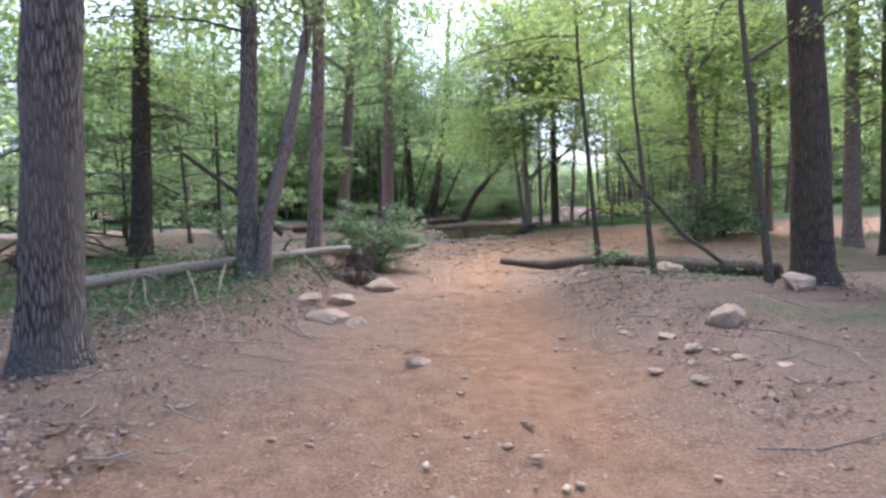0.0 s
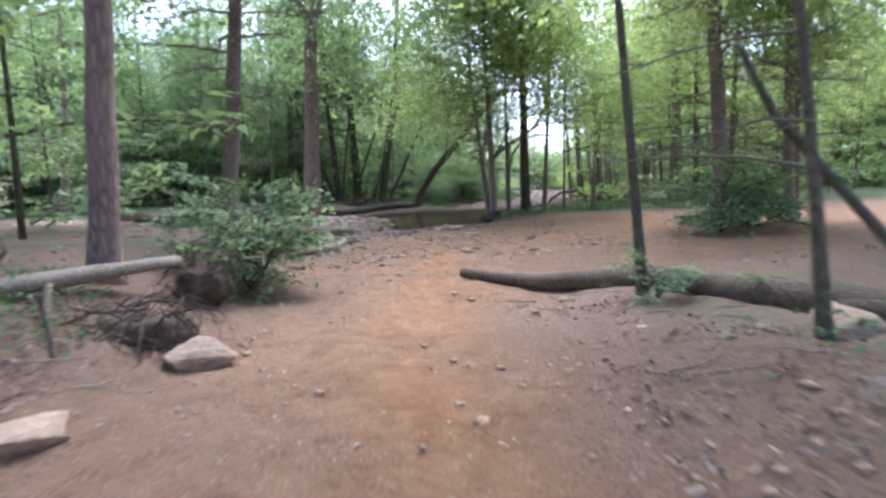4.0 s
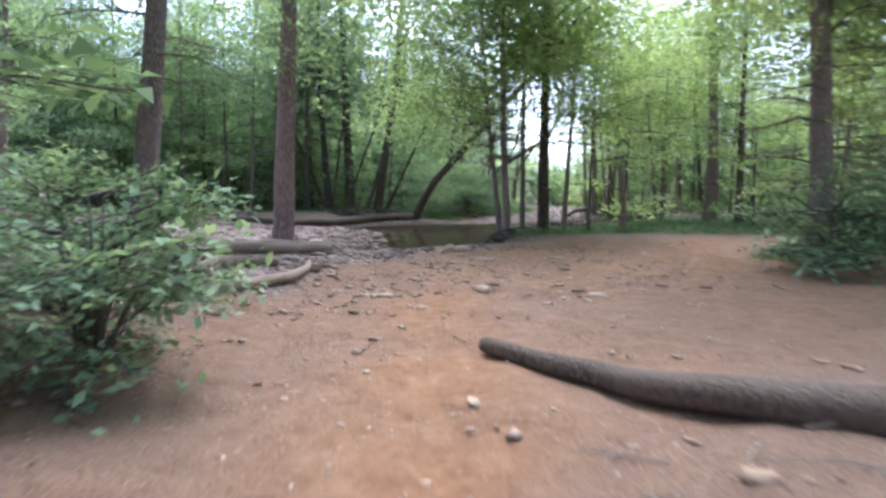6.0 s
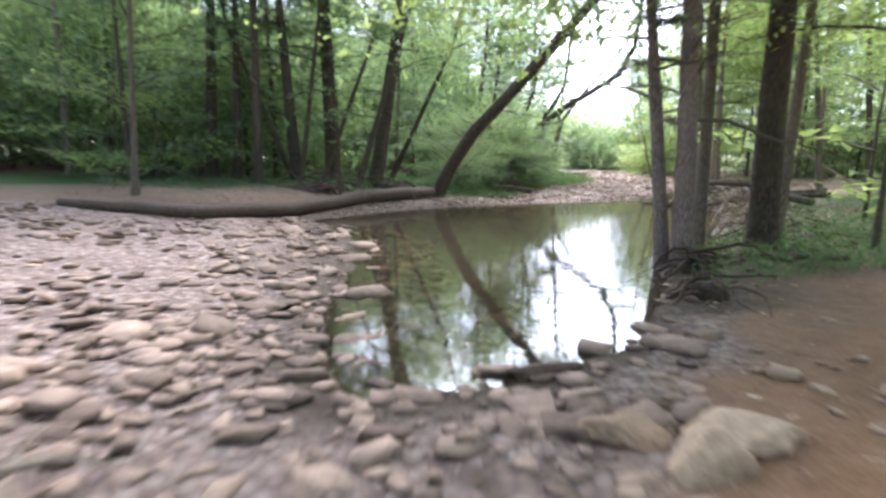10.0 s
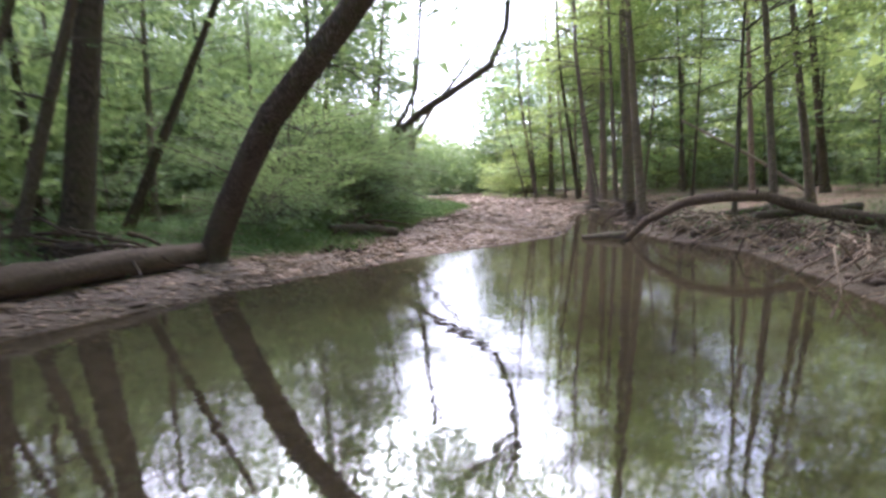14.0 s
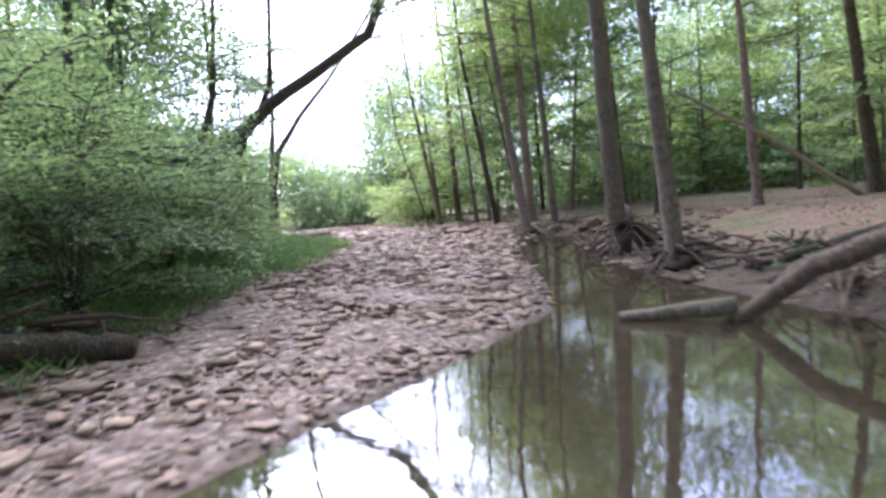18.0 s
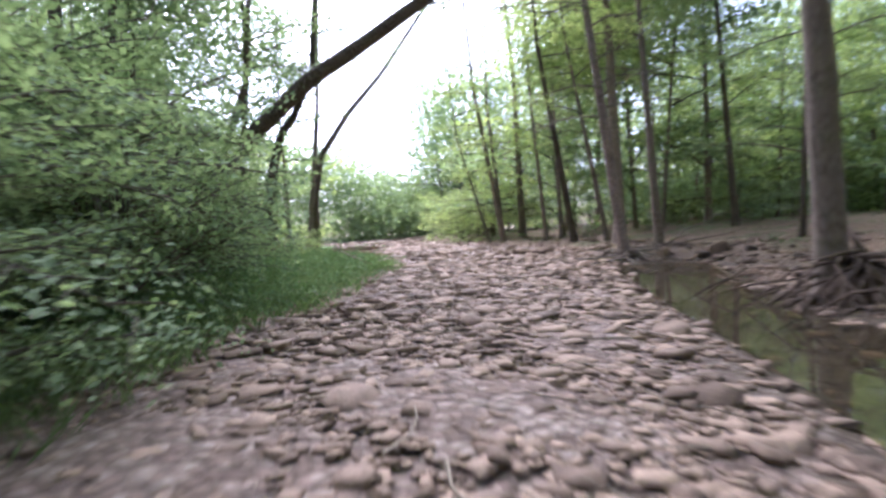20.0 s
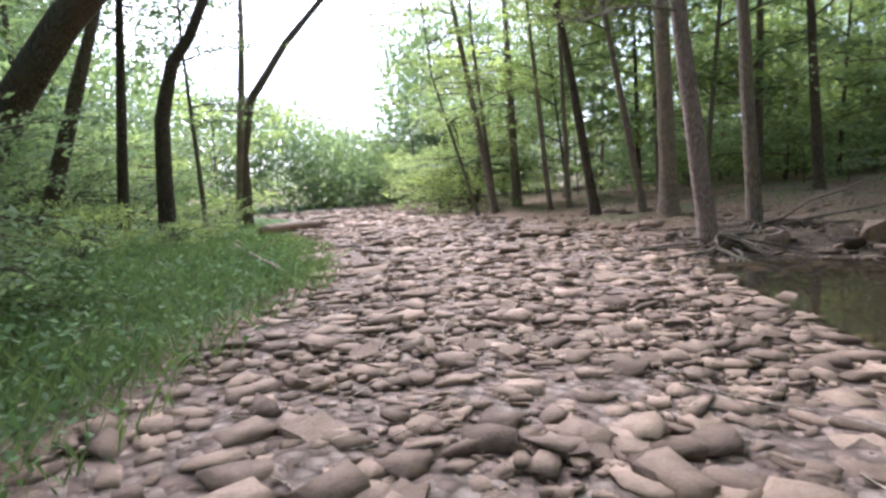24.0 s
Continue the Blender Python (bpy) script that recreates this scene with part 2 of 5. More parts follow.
# ---- the lie of the land ----
LEVEL = -0.30
POND = [(-2.6, 37.6), (-1.7, 38.5), (-0.3, 40.0), (1.0, 41.2), (3.0, 42.7), (5.5, 44.3), (7.5, 45.2), (9.3, 46.1),
        (10.5, 47.6), (11.6, 49.2), (13.0, 51.4), (14.2, 53.1), (15.2, 54.5), (16.3, 56.1), (17.2, 56.6), (18.0, 55.9), (18.7, 55.1),
        (18.0, 53.6), (16.8, 52.2), (15.6, 51.1), (14.1, 49.6), (13.3, 48.1), (12.1, 46.0), (11.3, 44.0), (11.0, 41.4), (9.5, 38.7), (8.0, 36.4), (6.8, 34.0),
        (5.2, 32.9), (4.0, 30.0), (2.9, 28.0), (1.5, 26.6), (-0.3, 26.2), (-0.9, 27.5), (-1.1, 29.0), (-1.0, 31.5),
        (-1.3, 34.3), (-2.1, 36.4)]
BED = [(3.0, 27.8), (2.2, 26.6), (1.2, 25.2), (-0.4, 22.3), (-0.9, 20.0), (-1.5, 18.0), (-2.4, 17.9), (-2.55, 19.4), (-2.9, 21.2), (-4.4, 22.6), (-8, 23.5), (-16, 25), (-60, 26), (-60, 36.5), (-15, 37.2),
       (-8, 37.3), (-3.8, 37.2), (-1.9, 39.0), (-0.3, 41.5), (1.2, 43.9), (4.0, 45.0), (5.9, 48.3), (7.4, 51.4),
       (8.7, 52.8), (10.4, 56.0), (11.6, 58.0), (12.6, 61.5), (12.8, 66), (14.5, 71), (16.0, 77), (15.5, 82),
       (13, 88), (18, 90), (21.5, 85), (22, 78), (20.2, 70), (18.3, 63), (17.9, 58), (17.6, 56.6), (18.3, 56.0), (18.95, 55.1),
       (18.2, 53.5), (16.95, 52.05), (15.75, 51.0), (14.25, 49.5), (13.45, 48.0), (12.25, 46), (11.45, 44), (11.15, 41.4), (9.65, 38.6),
       (8.15, 36.3), (6.95, 33.9), (5.3, 32.8), (4.15, 29.9)]
TRACK = [(-1.7, -40), (-1.6, 4), (-1.45, 9), (-1.5, 14), (-1.4, 19), (-0.8, 22.5), (1.4, 26), (3.3, 28.2), (5.4, 29.5),
         (9.0, 30.3), (14, 30.5), (26, 34), (60, 40), (60, 32), (26, 26), (16, 21), (10, 16.8), (6.5, 15.4), (3.0, 14.6),
         (1.4, 12.5), (1.3, 10), (1.4, 7), (1.6, 4), (1.7, -40)]


def edge_distance(px, py, poly):
    """Signed distance to a polygon, negative inside."""
    px, py = np.asarray(px, float), np.asarray(py, float)
    best = np.full(px.shape, 1e9)
    inside = np.zeros(px.shape, bool)
    for (ax, ay), (bx, by) in zip(poly, poly[1:] + poly[:1]):
        ex, ey = bx - ax, by - ay
        s = np.clip(((px - ax) * ex + (py - ay) * ey) / (ex * ex + ey * ey), 0, 1)
        best = np.minimum(best, np.hypot(px - ax - s * ex, py - ay - s * ey))
        if ay != by:
            inside ^= ((ay > py) != (by > py)) & (px < ex * (py - ay) / ey + ax)
    return np.where(inside, -best, best)


def smooth(v, a, b):
    s = np.clip((v - a) / (b - a), 0, 1)
    return s * s * (3 - 2 * s)


def ripple(x, y):
    return (np.sin(1.3 * x + 0.7 * y) * np.sin(0.9 * y - 0.6 * x + 1.3) * 0.5 + np.sin(2.9 * x + 1.1) * np.sin(2.3 * y + 0.4 * x) * 0.3
            + np.sin(5.3 * x - 2.1 * y) * np.sin(4.7 * y + 1.9 * x) * 0.2)


def height(x, y):
    x, y = np.asarray(x, float), np.asarray(y, float)
    dp, dg, dd = edge_distance(x, y, POND), edge_distance(x, y, BED), edge_distance(x, y, TRACK)
    forest = 0.55 + 0.10 * ripple(0.5 * x, 0.5 * y)
    east = smooth(x - 0.55 * (y - 44), 10, 24) * smooth(y, 30, 40)
    forest = forest - 0.25 * smooth(y, 22, 32) * (1 - east) + 0.02 * east
    right = smooth(x, -1, 1.5)
    forest = forest + (1 - right) * np.interp(y, [0, 5, 8, 10, 12.5, 14, 18], [-0.35, -0.28, -0.24, -0.22, -0.08, 0.0, 0.0])
    forest = forest + right * np.interp(y, [0, 5, 8, 11, 14, 18], [-0.35, -0.3, -0.15, -0.38, -0.42, -0.1])
    far = np.hypot(x - 5, y - 35)
    forest = forest + 3.0 * smooth(far, 60, 160) * (1 - smooth(far, 170, 300))
    road = np.interp(y, [-10, 0, 5, 8, 16, 22, 27], [0.05, 0.05, 0.0, -0.06, -0.16, -0.18, -0.22])
    road = road + 0.20 * smooth(x, 3, 9) + 0.025 * ripple(2.2 * x, 2.0 * y)
    rut = np.exp(-((np.abs(x - 0.25) - 0.75) / 0.22) ** 2) * (1 - smooth(y, 18, 24))
    road = road - 0.05 * rut
    z = road + (forest - road) * smooth(dd, -0.1, 1.75 + 0.7 * smooth(y, 12.0, 15.5))
    east_bank = smooth(x - 0.55 * (y - 44), 7.5, 9.5) * smooth(y, 30, 33)
    z = z - 0.28 * east_bank * (1 - smooth(dg, 0.5, 6.0))
    north = smooth(y - 0.3 * x, 38, 43) * (1 - east_bank)
    bed = LEVEL + 0.03 + 0.05 * np.clip(dp, 0, 6) + 0.02 * ripple(3 * x, 3 * y) * (dp > 0.3)
    wall = smooth(dg, -0.05, 0.9 + 1.6 * north - 0.4 * east_bank)
    z = bed + (z - bed) * wall
    inside = LEVEL + 0.03 - 0.42 * smooth(-dp, 0, 1.2 + 2.4 * smooth(3.5 - x, 0, 3) * (1 - smooth(y, 36, 40)))
    return np.where(dp < 0, inside, z)


# the same, kept on a fine grid over the middle of the place
GRID_X, GRID_Y = np.arange(-24, 40, 0.2), np.arange(-6, 96, 0.2)
MESH_X, MESH_Y = np.meshgrid(GRID_X, GRID_Y)
FLOOR = height(MESH_X, MESH_Y)
OFF_BED, OFF_POND, OFF_TRACK = (edge_distance(MESH_X, MESH_Y, p) for p in (BED, POND, TRACK))


def on_grid(table, x, y, exact):
    u, v = (x - GRID_X[0]) / 0.2, (y - GRID_Y[0]) / 0.2
    i, j = int(math.floor(u)), int(math.floor(v))
    if i < 0 or j < 0 or i >= len(GRID_X) - 1 or j >= len(GRID_Y) - 1:
        return float(exact(np.array([x]), np.array([y]))[0])
    u, v = u - i, v - j
    return float((table[j, i] * (1 - u) + table[j, i + 1] * u) * (1 - v) + (table[j + 1, i] * (1 - u) + table[j + 1, i + 1] * u) * v)


# and on a coarse one for the distance
WIDE_X, WIDE_Y = np.arange(-130, 140, 2.0), np.arange(-100, 180, 2.0)
WIDE = height(*np.meshgrid(WIDE_X, WIDE_Y))


def floor_at(x, y):
    if not (-23 < x < 39 and -5 < y < 95):
        return float(WIDE[int(round((y + 100) / 2)), int(round((x + 130) / 2))])
    return on_grid(FLOOR, x, y, height)


def off_bed(x, y):
    return on_grid(OFF_BED, x, y, lambda a, b: edge_distance(a, b, BED))


def off_pond(x, y):
    return on_grid(OFF_POND, x, y, lambda a, b: edge_distance(a, b, POND))


def off_track(x, y):
    return on_grid(OFF_TRACK, x, y, lambda a, b: edge_distance(a, b, TRACK))


# ---- building helpers ----
def mesh_from(name, verts, faces, material, smooth_shade=False):
    me = bpy.data.meshes.new(name)
    me.from_pydata([tuple(v) for v in verts], [], faces)
    if material is not None:
        me.materials.append(material)
    if smooth_shade:
        me.shade_smooth()
    return me


def fast_mesh(name, verts, quads, material):
    """A mesh from arrays: verts (n, 3) and faces (m, 3) or (m, 4)."""
    me = bpy.data.meshes.new(name)
    me.vertices.add(len(verts))
    me.vertices.foreach_set("co", np.asarray(verts, np.float32).ravel())
    me.loops.add(quads.size)
    me.loops.foreach_set("vertex_index", np.asarray(quads, np.int32).ravel())
    me.polygons.add(len(quads))
    me.polygons.foreach_set("loop_start", np.arange(0, quads.size, quads.shape[1], dtype=np.int32))
    me.materials.append(material)
    me.update(calc_edges=True)
    return me


class Build:
    """Collects vertices and faces of one mesh."""

    def __init__(self):
        self.v, self.f = [], []

    def tube(self, pts, radii, sides=8, rough=0.0, rng=None, cap=True):
        pts = [Vector(p) for p in pts]
        start = len(self.v)
        side = None
        for i, p in enumerate(pts):
            d = (pts[min(i + 1, len(pts) - 1)] - pts[max(i - 1, 0)]).normalized()
            if side is None:
                side = d.cross(Vector((0.3, 0.9, 0.31))).normalized()
            side = (side - d * side.dot(d)).normalized()
            up = d.cross(side)
            for k in range(sides):
                a = 2 * math.pi * k / sides
                r = radii[i] * (1 + (rng.uniform(-rough, rough) if rough else 0))
                self.v.append(p + (side * math.cos(a) + up * math.sin(a)) * r)
        for i in range(len(pts) - 1):
            for k in range(sides):
                a, b = start + i * sides + k, start + i * sides + (k + 1) % sides
                self.f.append((a, b, b + sides, a + sides))
        if cap:
            self.f.append(tuple(range(start + sides - 1, start - 1, -1)))
            self.f.append(tuple(range(start + (len(pts) - 1) * sides, start + len(pts) * sides)))
        return self

    def mesh(self, name, material, smooth_shade=True):
        return mesh_from(name, self.v, self.f, material, smooth_shade)


def part(name, mesh, parent, label="", m=None):
    ob = new(name, mesh)
    ob.parent = parent
    if m is not None:
        ob.matrix_basis = m
    if label:
        tagged(ob, label)
    return ob


def thing(name, at, label, category, group="", kind=""):
    ob = new(name)
    ob.empty_display_size = 0.3
    ob.location = at
    return tagged(ob, label, category, group, kind)


def leaves_mesh(name, centres, size, material, rng, flat=0.6, droop=0.0, plain=False):
    """Diamond-shaped leaves, one at each centre; plain ones, for the distance, are three-cornered."""
    n = len(centres)
    c = np.asarray(centres)
    a = rng.uniform(0, 2 * np.pi, n)
    tilt = rng.normal(0, 1 - flat, n)
    roll = rng.normal(0, 1 - flat, n)
    ln = size * rng.uniform(0.6, 1.3, n)
    w = ln * rng.uniform(0.45, 0.65, n)
    d = np.stack([np.cos(a) * np.cos(tilt), np.sin(a) * np.cos(tilt), np.sin(tilt) - droop], 1)
    d /= np.linalg.norm(d, axis=1, keepdims=True)
    s = np.stack([-np.sin(a) * np.cos(roll), np.cos(a) * np.cos(roll), np.sin(roll)], 1)
    nrm = np.cross(d, s)
    if plain:
        v = np.empty((n, 3, 3))
        v[:, 0] = c
        v[:, 1] = c + d * ln[:, None] + s * (0.35 * w)[:, None]
        v[:, 2] = c + d * (0.45 * ln)[:, None] - s * (0.8 * w)[:, None]
        return fast_mesh(name, v.reshape(-1, 3), np.arange(3 * n).reshape(n, 3), material)
    v = np.empty((n, 4, 3))
    v[:, 0] = c
    v[:, 1] = c + d * (0.45 * ln)[:, None] + s * (w / 2)[:, None] + nrm * (0.06 * ln)[:, None]
    v[:, 2] = c + d * ln[:, None]
    v[:, 3] = c + d * (0.45 * ln)[:, None] - s * (w / 2)[:, None] + nrm * (0.06 * ln)[:, None]
    q = np.arange(4 * n).reshape(n, 4)
    return fast_mesh(name, v.reshape(-1, 3), q, material)


def sprig_mesh(name, seed, leaf_mat, bark, length=2.0, width=0.9, leaves=320, size=0.13, rise=0.15, sag=0.25, fine=True):
    """One leafy bough that grows along +x from the origin: a twig with side twigs and leaves in a flat spray."""
    rng = np.random.default_rng(seed)
    b = Build()
    main = [Vector((length * s, 0.12 * math.sin(3 * s + seed), length * (rise * s - sag * s * s))) for s in (0, 0.25, 0.5, 0.75, 1)]
    b.tube(main, [0.028, 0.022, 0.016, 0.011, 0.005], 4 if fine else 3, cap=False)
    cs = []
    for k in range(11):
        s = 0.2 + 0.8 * k / 11
        i = min(3, int(s * 4))
        p = main[i].lerp(main[i + 1], s * 4 - i)
        sgn = 1 if k % 2 else -1
        reach = width * (1.1 - 0.6 * s) * rng.uniform(0.6, 1.2)
        tip = p + Vector((reach * 0.6, sgn * reach, rng.uniform(-0.18, 0.12)))
        if fine:
            b.tube([p, p.lerp(tip, 0.5) + Vector((0, 0, 0.04)), tip], [0.011, 0.007, 0.003], 3, cap=False)
        elif k % 2:
            b.tube([p, tip], [0.010, 0.004], 3, cap=False)
        for j in range(leaves // 11):
            u = rng.uniform(0.15, 1.1)
            q = p.lerp(tip, u)
            cs.append((q.x + rng.normal(0, 0.13), q.y + rng.normal(0, 0.13), q.z + rng.normal(0, 0.06)))
    me = leaves_mesh(name, cs, size, leaf_mat, rng, flat=0.62, droop=0.15, plain=not fine)
    nv = len(me.vertices)
    lv = np.empty(nv * 3, np.float32)
    me.vertices.foreach_get("co", lv)
    if fine:
        lq = np.arange(nv).reshape(-1, 4)
        lq = np.vstack([lq[:, [0, 1, 2]], lq[:, [0, 2, 3]]])
    else:
        lq = np.arange(nv).reshape(-1, 3)
    tv = np.array([tuple(v) for v in b.v])
    tq = np.array(b.f) + nv
    tq = np.vstack([tq[:, [0, 1, 2]], tq[:, [0, 2, 3]]])
    full = fast_mesh(name, np.vstack([lv.reshape(-1, 3), tv]), np.vstack([lq, tq]), leaf_mat)
    full.materials.append(bark)
    idx = np.zeros(len(full.polygons), np.int32)
    idx[len(lq):] = 1
    full.polygons.foreach_set("material_index", idx)
    bpy.data.meshes.remove(me)
    return full


def dead_bough_mesh(name, seed, length=1.6):
    """A bare cedar bough along +x, with fine dead twigs."""
    rng = np.random.default_rng(seed)
    b = Build()
    pts = [Vector((length * s, 0.15 * math.sin(2.5 * s + seed), length * (0.10 * s - 0.22 * s * s) + 0.03 * rng.normal())) for s in (0, 0.3, 0.6, 1)]
    b.tube(pts, [0.026, 0.019, 0.012, 0.006], 4, cap=False)
    for k in range(16):
        s = rng.uniform(0.15, 1.0)
        i = min(2, int(s * 3))
        p = pts[i].lerp(pts[i + 1], s * 3 - i)
        ln = rng.uniform(0.15, 0.5)
        t = p + Vector((ln * 0.6, ln * rng.choice((-1, 1)) * 0.7, ln * rng.normal(0, 0.3)))
        b.tube([p, t], [0.009, 0.003], 3, cap=False)
        for _ in range(3):
            q = p.lerp(t, rng.uniform(0.3, 1))
            e = q + Vector((rng.normal(0, 0.11), rng.normal(0, 0.11), rng.normal(0, 0.08)))
            b.tube([q, e], [0.005, 0.002], 3, cap=False)
    return b.mesh(name, NEEDLE)


def crown_mesh(name, seed, leaf_mat, leaves=1296, wide=2.8, tall=3.2, size=0.27):
    """A high crown: clumps of leaves on an uneven ellipsoid, with gaps."""
    rng = np.random.default_rng(seed)
    cs = []
    for _ in range(24):
        d = rng.normal(0, 1, 3)
        d /= np.linalg.norm(d)
        c = d * np.array([wide, wide, tall]) * rng.uniform(0.35, 1.0)
        k = leaves // 24
        cs.append(c + rng.normal(0, 1, (k, 3)) * np.array([0.75, 0.75, 0.35]))
    return leaves_mesh(name, np.vstack(cs), size, leaf_mat, rng, flat=0.5, droop=0.1, plain=True)


def sprigs(leaves, size, fine):
    out = []
    for k, mat in enumerate((LEAF, LEAF_YELLOW, LEAF_DARK)):
        out.append(sprig_mesh("leafy_bough", 11 + 2 * k, mat, BARK_THIN, 2.0, 0.9, leaves, size, fine=fine))
        out.append(sprig_mesh("leafy_bough", 12 + 2 * k, mat, BARK_THIN, 2.4, 1.1, leaves, size, fine=fine))
    return out


SPRIG = sprigs(242, 0.115, True)
SPRIG_FINE = sprigs(418, 0.08, True)
SPRIG_FAR = sprigs(110, 0.21, False)
SPRIG_BUSH = [sprig_mesh("leafy_bough", 18, LEAF_BUSH, BARK_THIN, 1.3, 0.6, 132, 0.145), sprig_mesh("leafy_bough", 19, LEAF_BUSH, BARK_THIN, 1.1, 0.7, 132, 0.135)]


def joined_foliage(name, pieces):
    """One mesh of many boughs: pieces are (bough mesh, matrix)."""
    vs, qs, ids, at = [], [], [], 0
    for me, m in pieces:
        n = len(me.vertices)
        co = np.empty(n * 3, np.float32)
        me.vertices.foreach_get("co", co)
        q = np.empty(len(me.loops), np.int32)
        me.loops.foreach_get("vertex_index", q)
        k = np.empty(len(me.polygons), np.int32)
        me.polygons.foreach_get("material_index", k)
        mm = np.array(m)
        vs.append(co.reshape(-1, 3) @ mm[:3, :3].T + mm[:3, 3])
        qs.append(q.reshape(-1, 3) + at)
        ids.append(k)
        at += n
    full = fast_mesh(name, np.vstack(vs), np.vstack(qs), pieces[0][0].materials[0])
    full.materials.append(BARK_THIN)
    full.polygons.foreach_set("material_index", np.concatenate(ids))
    return full


DEAD = [dead_bough_mesh("dead_bough", 21), dead_bough_mesh("dead_bough", 22, 2.1), dead_bough_mesh("dead_bough", 23, 1.2)]
CROWN_LOW = [crown_mesh("crown", 41, LEAF, 1700, 2.2, 1.3, 0.16), crown_mesh("crown", 42, LEAF_YELLOW, 1700, 2.2, 1.3, 0.16), crown_mesh("crown", 43, LEAF_DARK, 1700, 2.2, 1.3, 0.16)]
CROWN = [crown_mesh("crown", 31, LEAF), crown_mesh("crown", 32, LEAF_YELLOW), crown_mesh("crown", 33, LEAF_DARK)]


def bough_pose(p, turn, tip=0.0, size=1.0):
    return Matrix.Translation(p) @ Euler((0, -tip, turn)).to_matrix().to_4x4() @ Matrix.Scale(size, 4)


def trunk_mesh(name, pts, radii, bark, sides=10, seed=0, flare=True):
    rng = random.Random(seed)
    b = Build()
    pts = [Vector(p) for p in pts]
    # finer rings along the given line
    line, rad = [], []
    for i in range(len(pts) - 1):
        n = max(2, int((pts[i + 1] - pts[i]).length / 0.6))
        for k in range(n):
            s = k / n
            line.append(pts[i].lerp(pts[i + 1], s) + Vector((rng.uniform(-1, 1), rng.uniform(-1, 1), 0)) * 0.05 * radii[0] * (i + k > 0))
            rad.append(radii[i] + (radii[i + 1] - radii[i]) * s)
    line.append(pts[-1])
    rad.append(radii[-1])
    if flare:
        line = [line[0] - Vector((0, 0, 0.35)), line[0], line[0].lerp(line[1], 0.3)] + line[1:]
        rad = [rad[0] * 1.55, rad[0] * 1.35, rad[0] * 1.1] + rad[1:]
    b.tube(line, rad, sides, 0.05, rng)
    return b.mesh(name, bark)


COUNT = [0]


def tree(x, y, r, lean=(0.0, 0.0), bark=BARK_GREY, tall=15.0, style="broad", leaf=0, label="", boughs=7, low=3.0, bend=None, group="woodland trees", far=False, top=0.62, spray=(), canopy=(), taper=0.72):
    """A standing tree: trunk, boughs in reach of the view, and a high crown."""
    COUNT[0] += 1
    rng = random.Random(1000 + COUNT[0])
    z = floor_at(x, y)
    t = thing("tree", (x, y, z), label or "tall woodland tree with rough bark", "tree", group)
    if bend:
        pts = [Vector(p) for p in bend]
    else:
        pts = [Vector((lean[0] * h, lean[1] * h, h)) for h in (0, tall * 0.25, tall * 0.5)]
        pts.append(pts[-1] + Vector((lean[0] * 0.4 + rng.uniform(-0.04, 0.04), lean[1] * 0.4 + rng.uniform(-0.04, 0.04), 1)) * tall * 0.5)
    n = len(pts) - 1
    radii = [r * (1 - taper * (i / n)) for i in range(n + 1)]
    part("trunk", trunk_mesh("trunk", pts, radii, bark, 14 if r > 0.2 else 9, COUNT[0]), t)

    def along(h):
        for i in range(n):
            if pts[i + 1].z >= h or i == n - 1:
                s = (h - pts[i].z) / max(0.01, pts[i + 1].z - pts[i].z)
                return pts[i].lerp(pts[i + 1], min(1, s))
    if style == "cedar":
        for k in range(int(1.7 * boughs)):
            h = low + (k + rng.random()) * 0.25
            part("dead_bough", rng.choice(DEAD), t, "", bough_pose(along(h), rng.uniform(0, 6.28), rng.uniform(-0.1, 0.3), rng.uniform(0.7, 1.5) * (0.45 if r < 0.08 else 1)))
    else:
        pool = SPRIG_FAR if far else SPRIG_FINE if y < 24 and group == "woodland trees" else SPRIG
        pieces = []
        for k in range(boughs):
            h = low + (k + rng.random()) * (tall * top - low) / max(1, boughs)
            pieces.append((pool[leaf + rng.randint(0, 1)], bough_pose(along(h), rng.uniform(0, 6.28), rng.uniform(-0.1, 0.5), rng.uniform(1.0, 1.9) if far else rng.uniform(0.75, 1.35))))
        part("foliage", joined_foliage("foliage", pieces), t)
    for p in spray:
        part("crown", CROWN_LOW[leaf // 2], t, "", Matrix.Translation(p) @ Euler((0, 0, rng.uniform(0, 6.28))).to_matrix().to_4x4() @ Matrix.Scale(rng.uniform(0.85, 1.15), 4))
    # high limbs that reach out over the open ground
    # those over the creek are added out of view to darken the pool's reflection
    for p in canopy:
        p = Vector(p)
        foot = along(min(p.z - 2.2, tall * 0.8))
        mid = foot.lerp(p, 0.55) + Vector((0, 0, 0.5))
        part("limb", Build().tube([foot, mid, p], [0.35 * r, 0.2 * r, 0.015], 6).mesh("limb", bark), t)
        part("crown", CROWN[leaf // 2], t, "", Matrix.Translation(p) @ Euler((0, 0, rng.uniform(0, 6.28))).to_matrix().to_4x4() @ Matrix.Scale(rng.uniform(0.75, 1.0), 4))
    # the crown turns away from the open creek
    e = 0.5
    away = Vector((off_bed(x + e, y) - off_bed(x - e, y), off_bed(x, y + e) - off_bed(x, y - e), 0))
    away = away.normalized() * (2.6 if off_bed(x, y) < 6 and y > 42 else 0.0)
    for k in range(0 if tall < 10 and y < 34 else 1 if tall < 10 else 2 if tall < 15 else 3):
        p = along(tall * (0.60 + 0.17 * k)) + Vector((rng.uniform(-1, 1), rng.uniform(-1, 1), 0)) + away
        if off_bed(x + p.x, y + p.y) < 2.2 and y > 50:
            continue
        part("crown", CROWN[leaf // 2], t, "", Matrix.Translation(p) @ Euler((0, 0, rng.uniform(0, 6.28))).to_matrix().to_4x4() @ Matrix.Scale(rng.uniform(0.7, 1.05), 4))
    return t


